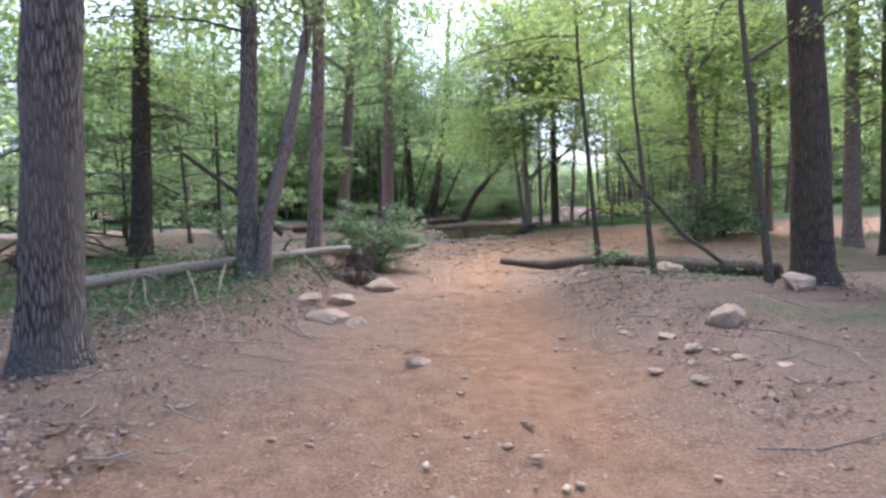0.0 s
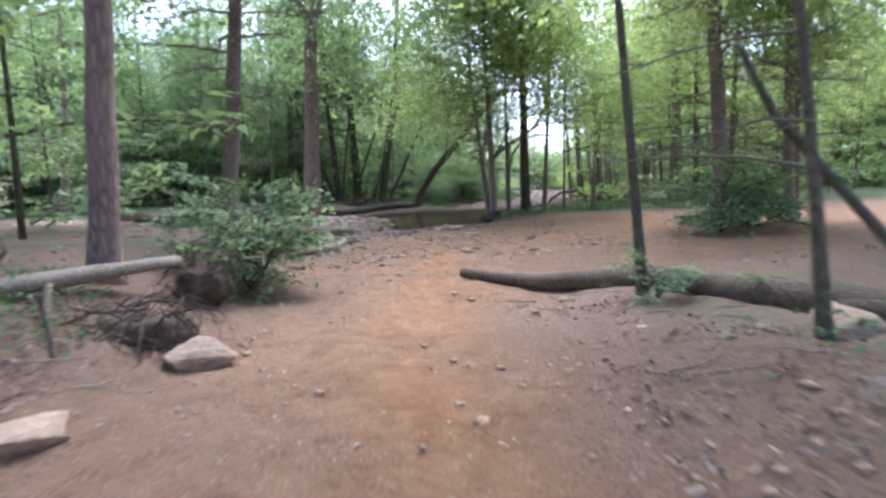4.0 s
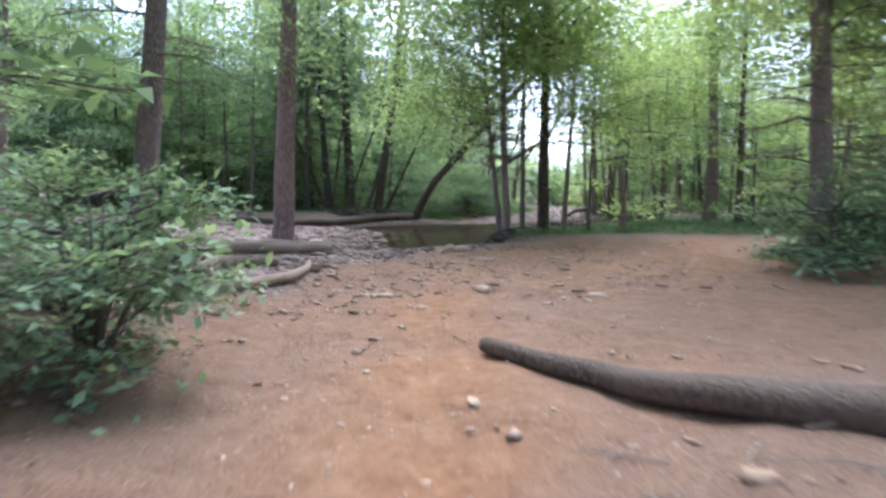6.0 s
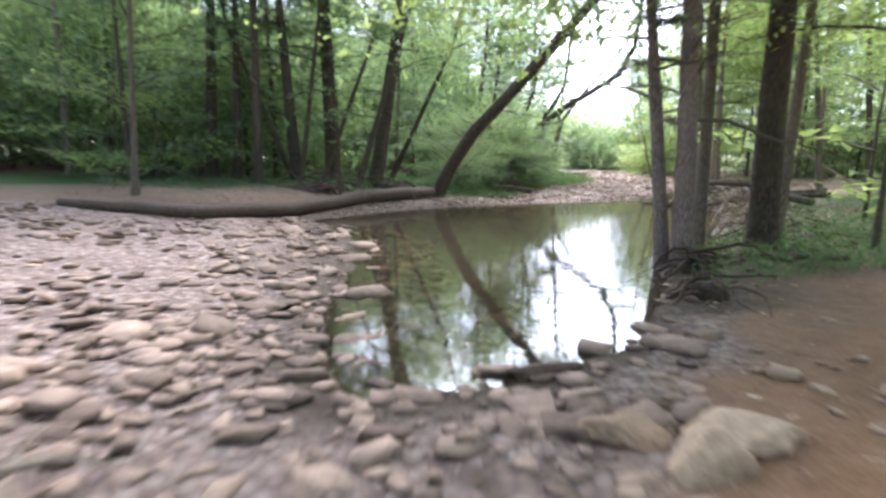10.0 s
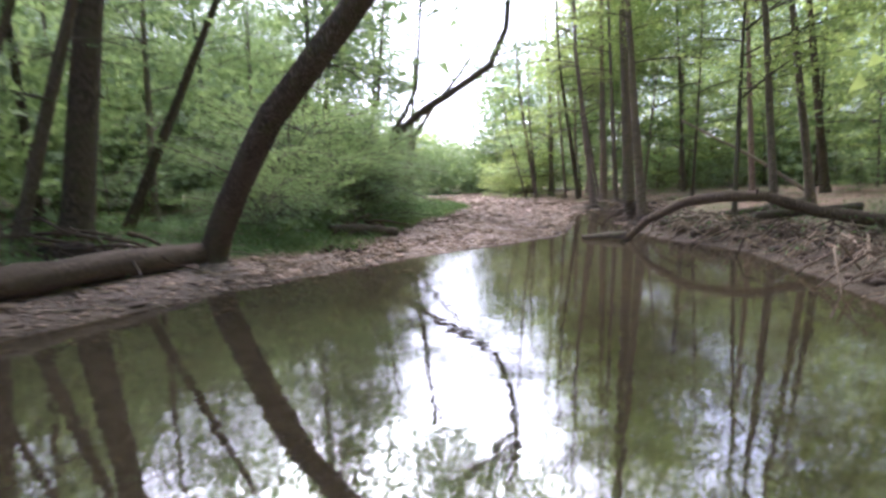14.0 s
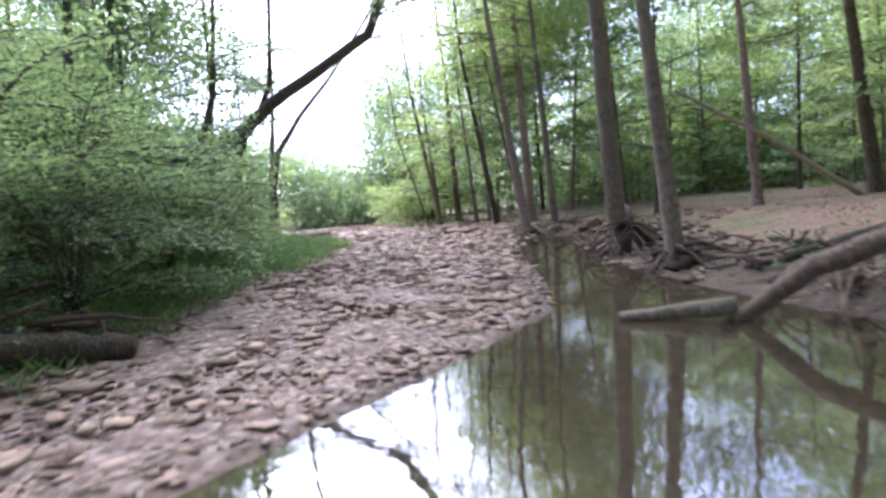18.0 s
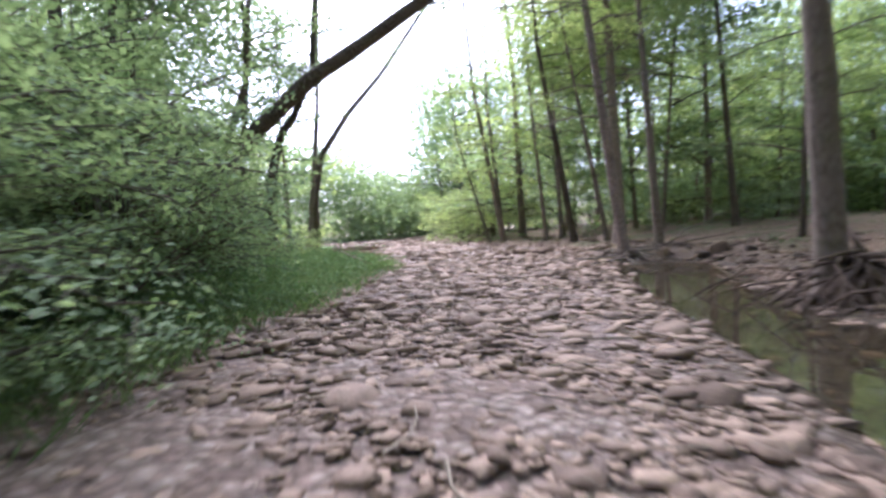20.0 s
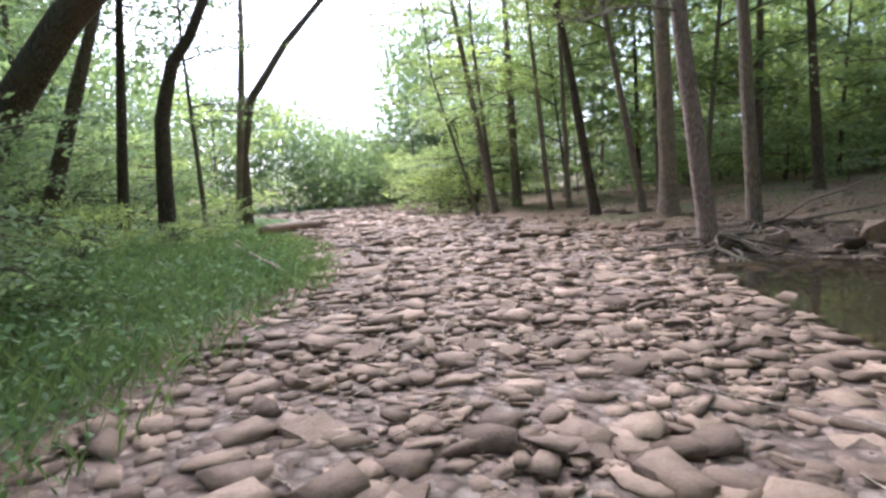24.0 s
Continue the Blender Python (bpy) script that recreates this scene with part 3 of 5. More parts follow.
# ---- ground, water ----
def spread(lo, hi, fine_lo, fine_hi, step):
    inner = np.arange(fine_lo, fine_hi + 1e-6, step)
    out, d = [], step
    p = fine_hi
    while p < hi:
        d *= 1.35
        p += d
        out.append(p)
    left, d, p = [], step, fine_lo
    while p > lo:
        d *= 1.35
        p -= d
        left.append(p)
    return np.concatenate([left[::-1], inner, out])


def build_ground():
    xs, ys = spread(-600, 600, -14, 27, 0.23), spread(-500, 700, -2, 73, 0.23)
    gx, gy = np.meshgrid(xs, ys)
    z = height(gx, gy)
    dp, dg, dd = edge_distance(gx, gy, POND), edge_distance(gx, gy, BED), edge_distance(gx, gy, TRACK)
    rng = np.random.default_rng(2)

    def waves(count, low, high):
        out = np.zeros_like(gx)
        for _ in range(count):
            a, f = rng.uniform(0, 2 * np.pi), rng.uniform(low, high)
            out += np.sin(f * (gx * math.cos(a) + gy * math.sin(a)) + rng.uniform(0, 6.28) + 1.3 * np.sin(0.37 * f * (gy * math.cos(a) - gx * math.sin(a))))
        return out / math.sqrt(count)
    rough, rough2 = 0.5 * waves(9, 0.8, 3.6), 0.5 * waves(9, 4, 13)
    z = z + (0.035 * rough + 0.022 * rough2) * smooth(dp, 0.0, 0.6) + 0.01 * rough2
    ny, nx = gx.shape
    verts = np.stack([gx, gy, z], -1).reshape(-1, 3)
    i = np.arange(ny * nx).reshape(ny, nx)
    quads = np.stack([i[:-1, :-1], i[:-1, 1:], i[1:, 1:], i[1:, :-1]], -1).reshape(-1, 4)
    me = fast_mesh("ground", verts, quads, SOIL)
    edge = 0.45 * rough
    gravel = 1 - smooth(dg + edge, -0.1, 0.5)
    east = smooth(gx - 0.55 * (gy - 44), 10, 14) * (gy > 40)
    dirt = (1 - smooth(dd + 0.9 * rough, -0.2, 0.9))
    dirt = np.maximum(dirt, 0.55 * (1 - smooth(dd + rough, 0, 3.0)) * (gy < 14))
    green = smooth(dg, 0.1, 0.6) * smooth(gy - 0.3 * gx, 41, 44) * (1 - smooth(dg, 6, 12)) * (1 - east)
    green = green * (1 - smooth(gx - 10.5 - 0.35 * (gy - 56), 0, 2) * (gy > 53))
    green = np.maximum(green, smooth(dd, 0.6, 1.6) * smooth(gy, 26, 29) * smooth(gx, 2.5, 4.0) * (1 - smooth(gy - 0.5 * gx, 33, 36)) * 0.8)
    green = np.maximum(green, 0.45 * smooth(rough, 0.0, 0.5) * smooth(dg, 0.5, 2) * smooth(dd, 1.0, 3.0))
    # north shore: mud carried further up, its shade put into the dark colour
    shore_shade = smooth(gy - gx, 31, 33) * (1 - smooth(gx, 3.5, 6))
    cut = smooth(gx - 0.55 * (gy - 44), 9.8, 10.6) * (gy > 29) * (gy < 59)
    wet_shade = 1 - smooth(dp + 0.2 * rough, -0.35, 0.12 + np.maximum(1.6 * shore_shade, 2.6 * cut))
    worn = np.exp(-((gx - 0.6 - 0.05 * (gy - 6)) / 0.85) ** 2) * (1 - smooth(gy, 17, 24)) * np.clip(0.75 + 0.5 * rough, 0, 0.9)
    worn = np.maximum(worn, (1 - smooth(dd, -1.6, -0.4)) * smooth(gy, 16, 22) * np.clip(0.4 + 0.5 * rough, 0, 0.8))
    for name, val in (("worn", worn), ("gravel", gravel), ("dirt", dirt), ("green", green), ("wet_shade", wet_shade)):
        a = me.attributes.new(name, "FLOAT", "POINT")
        a.data.foreach_set("value", np.asarray(val, np.float32).ravel())
    me.shade_smooth()
    return tagged(new("ground", me), "red clay track, pale creek gravel and brown leaf litter under trees", "ground", kind="structure")


ground = build_ground()


def build_water():
    poly = POND
    b = bmesh.new()
    cx, cy = 4.0, 36.0
    vs = [b.verts.new((x + 0.35 * (1 if x > cx else -1), y + 0.3 * (1 if y > cy else -1) * 0, LEVEL)) for x, y in poly]
    b.faces.new(vs)
    bmesh.ops.triangulate(b, faces=b.faces[:])
    me = bpy.data.meshes.new("water")
    b.to_mesh(me)
    b.free()
    me.materials.append(WATER)
    return tagged(new("water", me), "still murky green-brown creek pool mirroring the trees", "water", kind="structure")


build_water()

# ---- trees beside the track ----
OAK = "grey oak with deeply furrowed bark beside the track"
CED = "red cedar with bare dead lower boughs"
tree(-3.45, 4.86, 0.26, (0.085, 0), BARK_OAK, 17, "broad", 2, OAK, 6, 4.5)
tree(-6.92, 12.9, 0.24, (0.06, 0), BARK_DARK, 15, "cedar", 2, CED, 18, 1.2, spray=[(0, 0.5, 4.4), (1.5, 0.5, 5.4), (-2, 0, 5)])
tree(-3.5, 10.0, 0.19, (0.053, 0), BARK_OAK, 16, "broad", 2, "forked hardwood with two stems from one base", 6, 3.4)
tree(-3.25, 10.05, 0.15, (0.229, 0), BARK_CEDAR, 14, "broad", 2, "leaning reddish stem of a forked hardwood", 5, 3.4,
     bend=[(0, 0, 0), (0.10, 0, 0.9), (0.55, 0, 2.4), (0.95, 0.1, 4.3), (1.3, 0.3, 9), (1.5, 0.4, 14)])
tree(-2.95, 12.75, 0.175, (0.06, 0), BARK_PINK, 18, "broad", 0, "straight tall pinkish-barked pine tree", 4, 7, spray=[(0.8, 0.5, 5.5), (-1.2, 0, 6.2)])
tree(-3.55, 19.6, 0.21, (0.09, 0), BARK_CEDAR, 14, "cedar", 0, CED, 28, 2.0, spray=[(-1.5, 0, 5.5), (1.0, 0.3, 6.5)], canopy=[(-2, 1, 8.5), (0.4, 1, 9.5), (-3.5, 0, 7.5)])
tree(-2.62, 26.1, 0.30, (0.03, 0), BARK_PINK, 20, "broad", 0, "thick straight pinkish-barked pine on the gravel", 4, 8, spray=[(1.2, 0, 6), (-1.5, 0, 6.8), (2.4, 0.5, 7.5)],
     canopy=[(1.2, 1, 9), (0, 2, 12), (-2.5, 1, 9.5), (2, 4, 12.5)])
tree(5.27, 8.07, 0.27, (-0.07, 0), BARK_DARK, 17, "broad", 2, "stout dark-barked tree behind a flat stone", 6, 4.5)
tree(4.57, 7.95, 0.055, (-0.135, 0), BARK_THIN, 9, "broad", 2, "thin leaning sapling beside the track", 5, 3)
tree(3.3, 12.1, 0.062, (-0.105, 0), BARK_THIN, 9, "broad", 2, "thin leaning sapling beside a fallen log", 6, 3.4, spray=[(-0.8, 0.2, 5.2), (0.4, 0.5, 6.6)])
tree(3.55, 9.6, 0.05, (-0.12, 0.02), BARK_THIN, 6, "cedar", 0, "thin crooked sapling with bare twigs", 5, 1.2)
tree(10.63, 14.8, 0.22, (-0.04, 0), BARK_CEDAR, 15, "cedar", 2, CED, 24, 1.6, spray=[(-1, 0, 5), (0.8, 0.6, 6.5), (-2.5, 0, 7), (1.5, 0, 8.5), (2.5, 0.5, 5.6)])
tree(9.98, 12.77, 0.15, (-0.05, 0), BARK_DARK, 14, "broad", 2, "", 8, 3, spray=[(-1, 0.5, 5.5), (-3, 0.5, 6.5)])
tree(9.7, 21.4, 0.26, (-0.09, 0.01), BARK_CEDAR, 15, "cedar", 2, CED, 34, 1.2, spray=[(-1.5, 0, 5.5), (1, 0.5, 7), (-3, -0.5, 7.5)], canopy=[(-3, 1, 8.5), (-4.5, 2, 10), (0, 1, 9.5), (2, 1, 8)])
tree(12.4, 22.6, 0.20, (-0.04, 0), BARK_CEDAR, 14, "cedar", 2, CED, 26, 1.4, spray=[(-1, 0, 5), (0.8, 0.5, 6.4), (1.5, -0.5, 5.2), (-0.5, 0, 8)])
tree(13.9, 24.4, 0.16, (-0.03, 0), BARK_CEDAR, 14, "cedar", 2, CED, 22, 1.4, spray=[(-1, 0, 5.5), (0.8, 0.5, 7), (2, 0, 5.6)])
tree(11.4, 24.2, 0.12, (0.02, 0), BARK_GREY, 13, "broad", 2, "", 9, 1.6, spray=[(0, 0, 6), (1, 0, 7.5)])
tree(4.3, 60.0, 0.20, (0.10, 0), BARK_DARK, 15, "broad", 4, "dark tree rising out of the thicket", 7, 3)
tree(5.2, 60.6, 0.15, (0.12, 0), BARK_DARK, 14, "broad", 4, "dark tree rising out of the thicket", 6, 3.5)
tree(5.9, 62.6, 0.11, (0.05, 0), BARK_DARK, 13, "broad", 4, "dark tree rising out of the thicket", 6, 3)
tree(-15.5, 34.0, 0.20, (0.08, 0), BARK_GREY, 15, "broad", 0, "", 8, 2.5)
tree(-2.55, 45.8, 0.32, (-0.055, 0), BARK_DARK, 18, "broad", 4, "stout dark tree on the creek bank", 9, 3)
tree(-0.9, 45.2, 0.28, (0.14, 0), BARK_DARK, 16, "broad", 4, "dark leaning tree on the creek bank", 9, 2.2, canopy=[(3.5, -3, 12)], taper=0.5)
tree(-3.65, 44.1, 0.23, (-0.09, 0), BARK_DARK, 14, "broad", 4, "", 7, 2)
tree(-1.45, 44.1, 0.12, (0.29, 0), BARK_DARK, 13, "broad", 4, "slanting dark tree crossing the leaning one", 7, 2)
tree(-0.25, 50.0, 0.10, (0.02, 0), BARK_GREY, 13, "broad", 4, "", 7, 2)
tree(-3.5, 43.9, 0.10, (0.12, 0), BARK_DARK, 12, "broad", 4, "slim fork of a clump on the bank", 5, 3)
tree(-3.9, 44.8, 0.11, (-0.42, 0.0), BARK_DARK, 11, "broad", 4, "slanting stem of a clump on the bank", 4, 5)
tree(-2.9, 45.0, 0.10, (0.36, 0.0), BARK_DARK, 11, "broad", 4, "slanting stem of a clump on the bank", 4, 5)
tree(-0.4, 47.0, 0.12, (0.45, -0.1), BARK_DARK, 11, "broad", 4, "slanting dark tree behind the leaning one", 4, 5)
tree(-7.0, 45.0, 0.24, (0.03, 0), BARK_DARK, 15, "broad", 4, "", 7, 2.5)
tree(-5.9, 44.5, 0.17, (0.018, 0), BARK_DARK, 15, "broad", 4, "", 7, 2.5)
tree(-6.71, 38.3, 0.09, (0.031, 0), BARK_GREY, 11, "broad", 0, "", 7, 2)
tree(-4.87, 43.4, 0.17, (0, 0), BARK_DARK, 14, "broad", 4, "", 7, 2.5)
# canopy: crowns above the view, added to cut sky mirrored in the pool
tree(1.43, 44.25, 0.25, (0.6, 0), BARK_DARK, 10, "broad", 4, "big dark tree leaning far out over the creek", 5, 2.4,
     bend=[(0, 0, 0), (0.22, -0.4, 0.6), (0.5, -0.85, 1.25), (1.08, -1.95, 2.3), (1.66, -2.75, 3.0), (2.3, -3.3, 3.75), (3.0, -3.7, 4.6), (3.9, -3.9, 5.7), (5.2, -4.0, 7.0), (6.8, -4.0, 8.6)],
     canopy=[(2.5, -3.5, 10.6), (4.6, -5, 11.6), (6.0, -2.5, 11.8), (0.5, -4, 10.2)], taper=0.5)
tree(6.26, 32.1, 0.24, (-0.02, 0), BARK_DARK, 17, "broad", 2, "dark tree on the creek bank", 5, 6, spray=[(-2.2, -0.5, 5.2), (-4.0, 0.3, 6.2), (0.3, -1, 6.0), (-2.6, 1, 8), (-3.5, -1, 8.7), (-5, -0.5, 9.6), (-1.5, -1, 9.8), (-4.2, 0, 11.2), (-6.2, 0, 8.2)], canopy=[(-2, -1, 10), (-4, 0, 12), (-1, -3, 11), (1.5, -2, 8.5), (3, -3, 10)])
tree(5.6, 32.9, 0.12, (-0.02, 0), BARK_GREY, 14, "broad", 2, "", 4, 6)
tree(7.5, 33.6, 0.12, (0.04, 0), BARK_GREY, 14, "broad", 2, "", 5, 5, spray=[(0.5, -0.5, 5.0), (1.8, 0.5, 6.5), (-1, -1, 7.5), (0.2, -1.4, 6.3), (1, -1, 8.4)])
tree(4.75, 31.7, 0.17, (-0.055, 0), BARK_CEDAR, 14, "cedar", 2, "bank-edge cedar with exposed roots", 26, 2.0, spray=[(-1.3, 0.1, 4.6), (-3.2, 0.3, 4.9), (-2.0, 0.6, 5.6), (-3.0, -0.5, 6.2)])
tree(4.55, 31.95, 0.12, (-0.13, 0), BARK_CEDAR, 12, "cedar", 2, "slim second stem beside the bank-edge cedar", 14, 2.4)
tree(16.82, 38.5, 0.32, (-0.06, 0), BARK_PINK, 18, "broad", 2, "straight tall pinkish-barked pine tree", 3, 8)
tree(15.75, 34.5, 0.17, (-0.03, 0), BARK_DARK, 15, "broad", 2, "", 6, 4, spray=[(-3, 0, 7), (0, 0, 9), (-1.5, 0, 11)])
tree(8.0, 31.8, 0.06, (0.0, 0), BARK_THIN, 9, "broad", 2, "", 6, 2.5, spray=[(0, 0, 5.5), (0.8, 0, 7.5), (-0.6, 0, 8.6)])

# ---- trees along the creek ----
ROOTED = "creek-bank tree standing on exposed roots"
tree(13.84, 43.44, 0.10, (-0.075, 0.026), BARK_GREY, 13, "broad", 2, "", 6, 3)
tree(13.6, 44.4, 0.07, (0.03, 0), BARK_THIN, 9, "broad", 2, "forked sapling on the creek bank", 6, 2.5)
tree(14.3, 49.45, 0.20, (-0.05, 0), BARK_GREY, 16, "broad", 2, ROOTED, 5, 5, canopy=[(-2.5, 1, 12.5), (-4, -1, 13.5), (-1.5, 4, 13.5)])
tree(12.9, 47.0, 0.14, (-0.064, 0.037), BARK_GREY, 14, "broad", 2, ROOTED, 5, 5, canopy=[(-2, -1, 11), (-3.5, -3, 12.5), (-1, -4, 11.5)])
tree(16.6, 44.7, 0.12, (-0.11, 0.06), BARK_GREY, 14, "broad", 2, "", 5, 4)
tree(21.3, 47.9, 0.16, (-0.10, 0.06), BARK_DARK, 15, "broad", 2, "", 6, 4)
tree(20.8, 50.5, 0.13, (-0.046, 0.027), BARK_PINK, 14, "broad", 2, "", 5, 4)
# canopy: unseen crowns added overhead to dim the water's bright sky reflection
tree(7.0, 61.5, 0.27, (0.6, 0), BARK_DARK, 14, "broad", 0, "dark tree bowed out over the gravel bar", 6, 4.5,
     bend=[(0, 0, 0), (0.5, -0.3, 1.4), (1.2, -0.9, 2.5), (2.0, -1.7, 3.4), (3.0, -2.7, 4.3), (4.4, -3.5, 5.2), (5.7, -4.2, 6.1), (6.4, -4.5, 7.7), (6.7, -4.5, 11)],
     canopy=[(3.5, -1.5, 12.8), (5.5, 0.5, 13.8), (2, -5, 12), (6.5, -4, 13), (4.5, -6.5, 12.5)], taper=0.6)
tree(10.07, 66.8, 0.22, (0.165, -0.087), BARK_DARK, 14, "broad", 0, "sinuous dark tree at the grassy edge", 5, 6,
     bend=[(0, 0, 0), (0.05, 0, 1.5), (0.15, -0.1, 3.0), (0.55, -0.25, 4.4), (1.0, -0.5, 5.0), (1.7, -0.8, 6.5), (2.0, -1, 10), (2.2, -1, 13)], canopy=[(2.5, -2, 15), (4.5, 0, 16)])
tree(12.5, 71.8, 0.19, (0.10, -0.05), BARK_GREY, 13, "broad", 0, "forked tree at the far bend", 4, 7)
tree(12.75, 71.7, 0.20, (0.34, -0.1), BARK_DARK, 13, "broad", 0, "dark stem slanting out over the far bend", 2, 9,
     bend=[(0, 0, 0), (0.1, 0, 2.6), (0.5, 0, 4.4), (1.9, -0.1, 6.4), (3.6, -0.2, 8.3), (6.3, -0.3, 12), (7.2, -0.3, 14)])
tree(9.0, 68.0, 0.16, (0.1, -0.05), BARK_DARK, 14, "broad", 0, "", 5, 5)
tree(7.4, 66.0, 0.20, (0.33, -0.1), BARK_DARK, 12, "broad", 0, "", 4, 5)
tree(11.2, 69.4, 0.08, (-0.02, 0), BARK_THIN, 11, "broad", 0, "", 5, 3)
tree(20.74, 62.8, 0.14, (-0.124, 0.066), BARK_DARK, 15, "broad", 2, "slim dark leaning tree on the stony bank", 5, 5)
tree(21.3, 61.6, 0.10, (-0.144, 0.076), BARK_GREY, 14, "broad", 2, "", 5, 4.5)
tree(20.67, 60.2, 0.22, (-0.014, 0.008), BARK_GREY, 16, "broad", 2, "stout mossy-footed tree on the stony bank", 5, 5)
tree(17.85, 56.95, 0.16, (-0.098, 0.052), BARK_CEDAR, 15, "cedar", 2, ROOTED, 16, 3.6, canopy=[(-3, 0, 14), (-2.5, 3, 15), (-4, -3, 14)])
tree(19.25, 57.1, 0.13, (-0.039, 0.02), BARK_GREY, 15, "broad", 2, ROOTED, 5, 5)
tree(25.5, 59.5, 0.14, (-0.045, 0.024), BARK_DARK, 15, "broad", 2, "", 6, 4)
tree(20.17, 67.1, 0.13, (-0.129, 0.068), BARK_GREY, 14, "broad", 2, "", 5, 4)
tree(20.3, 67.3, 0.09, (-0.07, 0.03), BARK_GREY, 12, "broad", 2, "", 5, 3)
tree(19.2, 66.6, 0.06, (-0.25, 0.1), BARK_THIN, 9, "broad", 2, "", 6, 2)
tree(22.4, 69.0, 0.19, (-0.008, 0.004), BARK_GREY, 15, "broad", 2, "", 6, 4)
tree(22.04, 66.5, 0.10, (-0.057, 0.03), BARK_GREY, 14, "broad", 2, "", 5, 4)
tree(22.8, 66.4, 0.10, (-0.011, 0.006), BARK_GREY, 14, "broad", 2, "", 5, 4)

# ---- the rest of the wood ----
def skyline(x, y):
    """How tall things may grow under the open strip of sky over the creek."""
    dx, dy = x - 9.7, y - 50.7
    a, d = math.degrees(math.atan2(dx, dy)), math.hypot(dx, dy)
    if not (-5 < a < 23 and dy > 8):
        return 30.0
    return 1.0 + d * math.tan(math.radians(np.interp(a, [-5, 6, 15, 23], [15, 11, 8, 4])))


def woodland():
    rng = random.Random(77)
    kinds = []
    for k, (bark, style, leaf, r, tall) in enumerate([(BARK_GREY, "broad", 2, 0.10, 13), (BARK_THIN, "broad", 2, 0.06, 9), (BARK_DARK, "broad", 4, 0.15, 15),
                                                      (BARK_GREY, "broad", 0, 0.13, 15), (BARK_THIN, "broad", 0, 0.05, 7), (BARK_DARK, "broad", 0, 0.09, 12)]):
        kinds.append((bark, style, leaf, r, tall))
    spots = [(o.location.x, o.location.y) for o in scene.objects if o.name.startswith("tree")]
    firsts = {}
    way = [(0, 0), (0.6, 8), (0.4, 20), (1.5, 31), (5, 40), (9.7, 50.7)]
    made = 0
    tries = 0
    while made < 300 and tries < 9000:
        tries += 1
        x, y = rng.uniform(-38, 55), rng.uniform(8, 105)
        dist = math.hypot(x - 5, y - 40)
        if dist > 62:
            continue
        if off_bed(x, y) < 2.0 or off_track(x, y) < 2.6:
            continue
        if 1.5 < x < 14 and 45 < y < 58 or 6 < x < 13 and 57 < y < 74:
            continue
        if y > 44 and math.hypot(x - 9.7, y - 50.7) < 10:
            continue
        near = 1.3 if x > 5 else 1.7
        if any((x - a) ** 2 + (y - b) ** 2 < near * near for a, b in spots):
            continue
        if abs(x) < 9 and y < 16 and rng.random() < 0.5:
            continue
        east = x - 0.55 * (y - 44) > 9 or (y < 40 and x > 4)
        k = rng.choice((0, 0, 1, 1, 5, 3)) if east else rng.choice((2, 3, 4, 5, 4, 2))
        if skyline(x, y) < kinds[k][4] + 1.5:
            continue
        spots.append((x, y))
        made += 1
        z = floor_at(x, y)
        bark, style, leaf, r, tall = kinds[k]
        off = min(math.hypot(x - a, y - b) for a, b in way) > 20
        full = (x < 1.5 and y > 42) or (y < 46 and (x > 9 or x < -8))
        variants = firsts.setdefault((k, off, full), [])
        turn = Euler((rng.uniform(-0.05, 0.05), rng.uniform(-0.05, 0.05), rng.uniform(0, 6.28))).to_matrix().to_4x4()
        if len(variants) < 3:
            t = tree(x, y, r * rng.uniform(0.8, 1.3), (rng.uniform(-0.06, 0.06), rng.uniform(-0.05, 0.05)), bark, tall, style, leaf,
                     "slim woodland tree with light green leaves" if k in (0, 1, 5) else "woodland tree with leafy lower boughs",
                     (14 if off else 13) if full else (9 if off else 10), 1.0 if tall < 10 else 1.6, group="woodland", far=off, top=0.92 if full else 0.62)
            variants.append(t)
        else:
            copy_thing(rng.choice(variants), Matrix.Translation((x, y, z)) @ turn @ Matrix.Scale(rng.uniform(0.85, 1.2), 4))


woodland()


def understory():
    """Leafy saplings and shrubs under the trees."""
    rng = random.Random(5)
    base = []
    for k in range(4):
        t = thing("sapling", (0, 0, -50), "leafy green understory sapling under the trees", "sapling", "understory")
        stem = [(0, 0, 0), (0.05, 0.03, 1.2), (0.1 * (k - 1), 0.08, 2.6)]
        part("stem", trunk_mesh("stem", stem, [0.03, 0.022, 0.01], BARK_THIN, 5, k, False), t)
        part("foliage", joined_foliage("foliage", [(SPRIG_FAR[(0, 2, 4, 0)[k] + j % 2], bough_pose((0, 0, 0.15 + 0.36 * j), 2.4 * j + k, rng.uniform(0.0, 0.5), 0.85 * rng.uniform(0.7, 1.2))) for j in range(7)]), t)
        base.append(t)
    made = 0
    first = True
    while made < 300:
        x, y = rng.uniform(-34, 45), rng.uniform(14, 96)
        dg, dt = off_bed(x, y), off_track(x, y)
        if dg < 1.8 or dt < 2.4 or 0 < x < 14 and 43 < y < 73 or x < 8 and y < 17 or math.hypot(x - 5, y - 42) > 55:
            continue
        east = x - 0.55 * (y - 44) > 9 and y > 36
        if east and dg < 7:
            continue
        made += 1
        z = floor_at(x, y)
        m = Matrix.Translation((x, y, z - 0.03)) @ Euler((0, 0, rng.uniform(0, 6.28))).to_matrix().to_4x4() @ Matrix.Scale(rng.uniform(0.6, 1.6), 4)
        if made <= 4:
            base[made - 1].matrix_basis = m
        else:
            copy_thing(rng.choice(base), m)


understory()


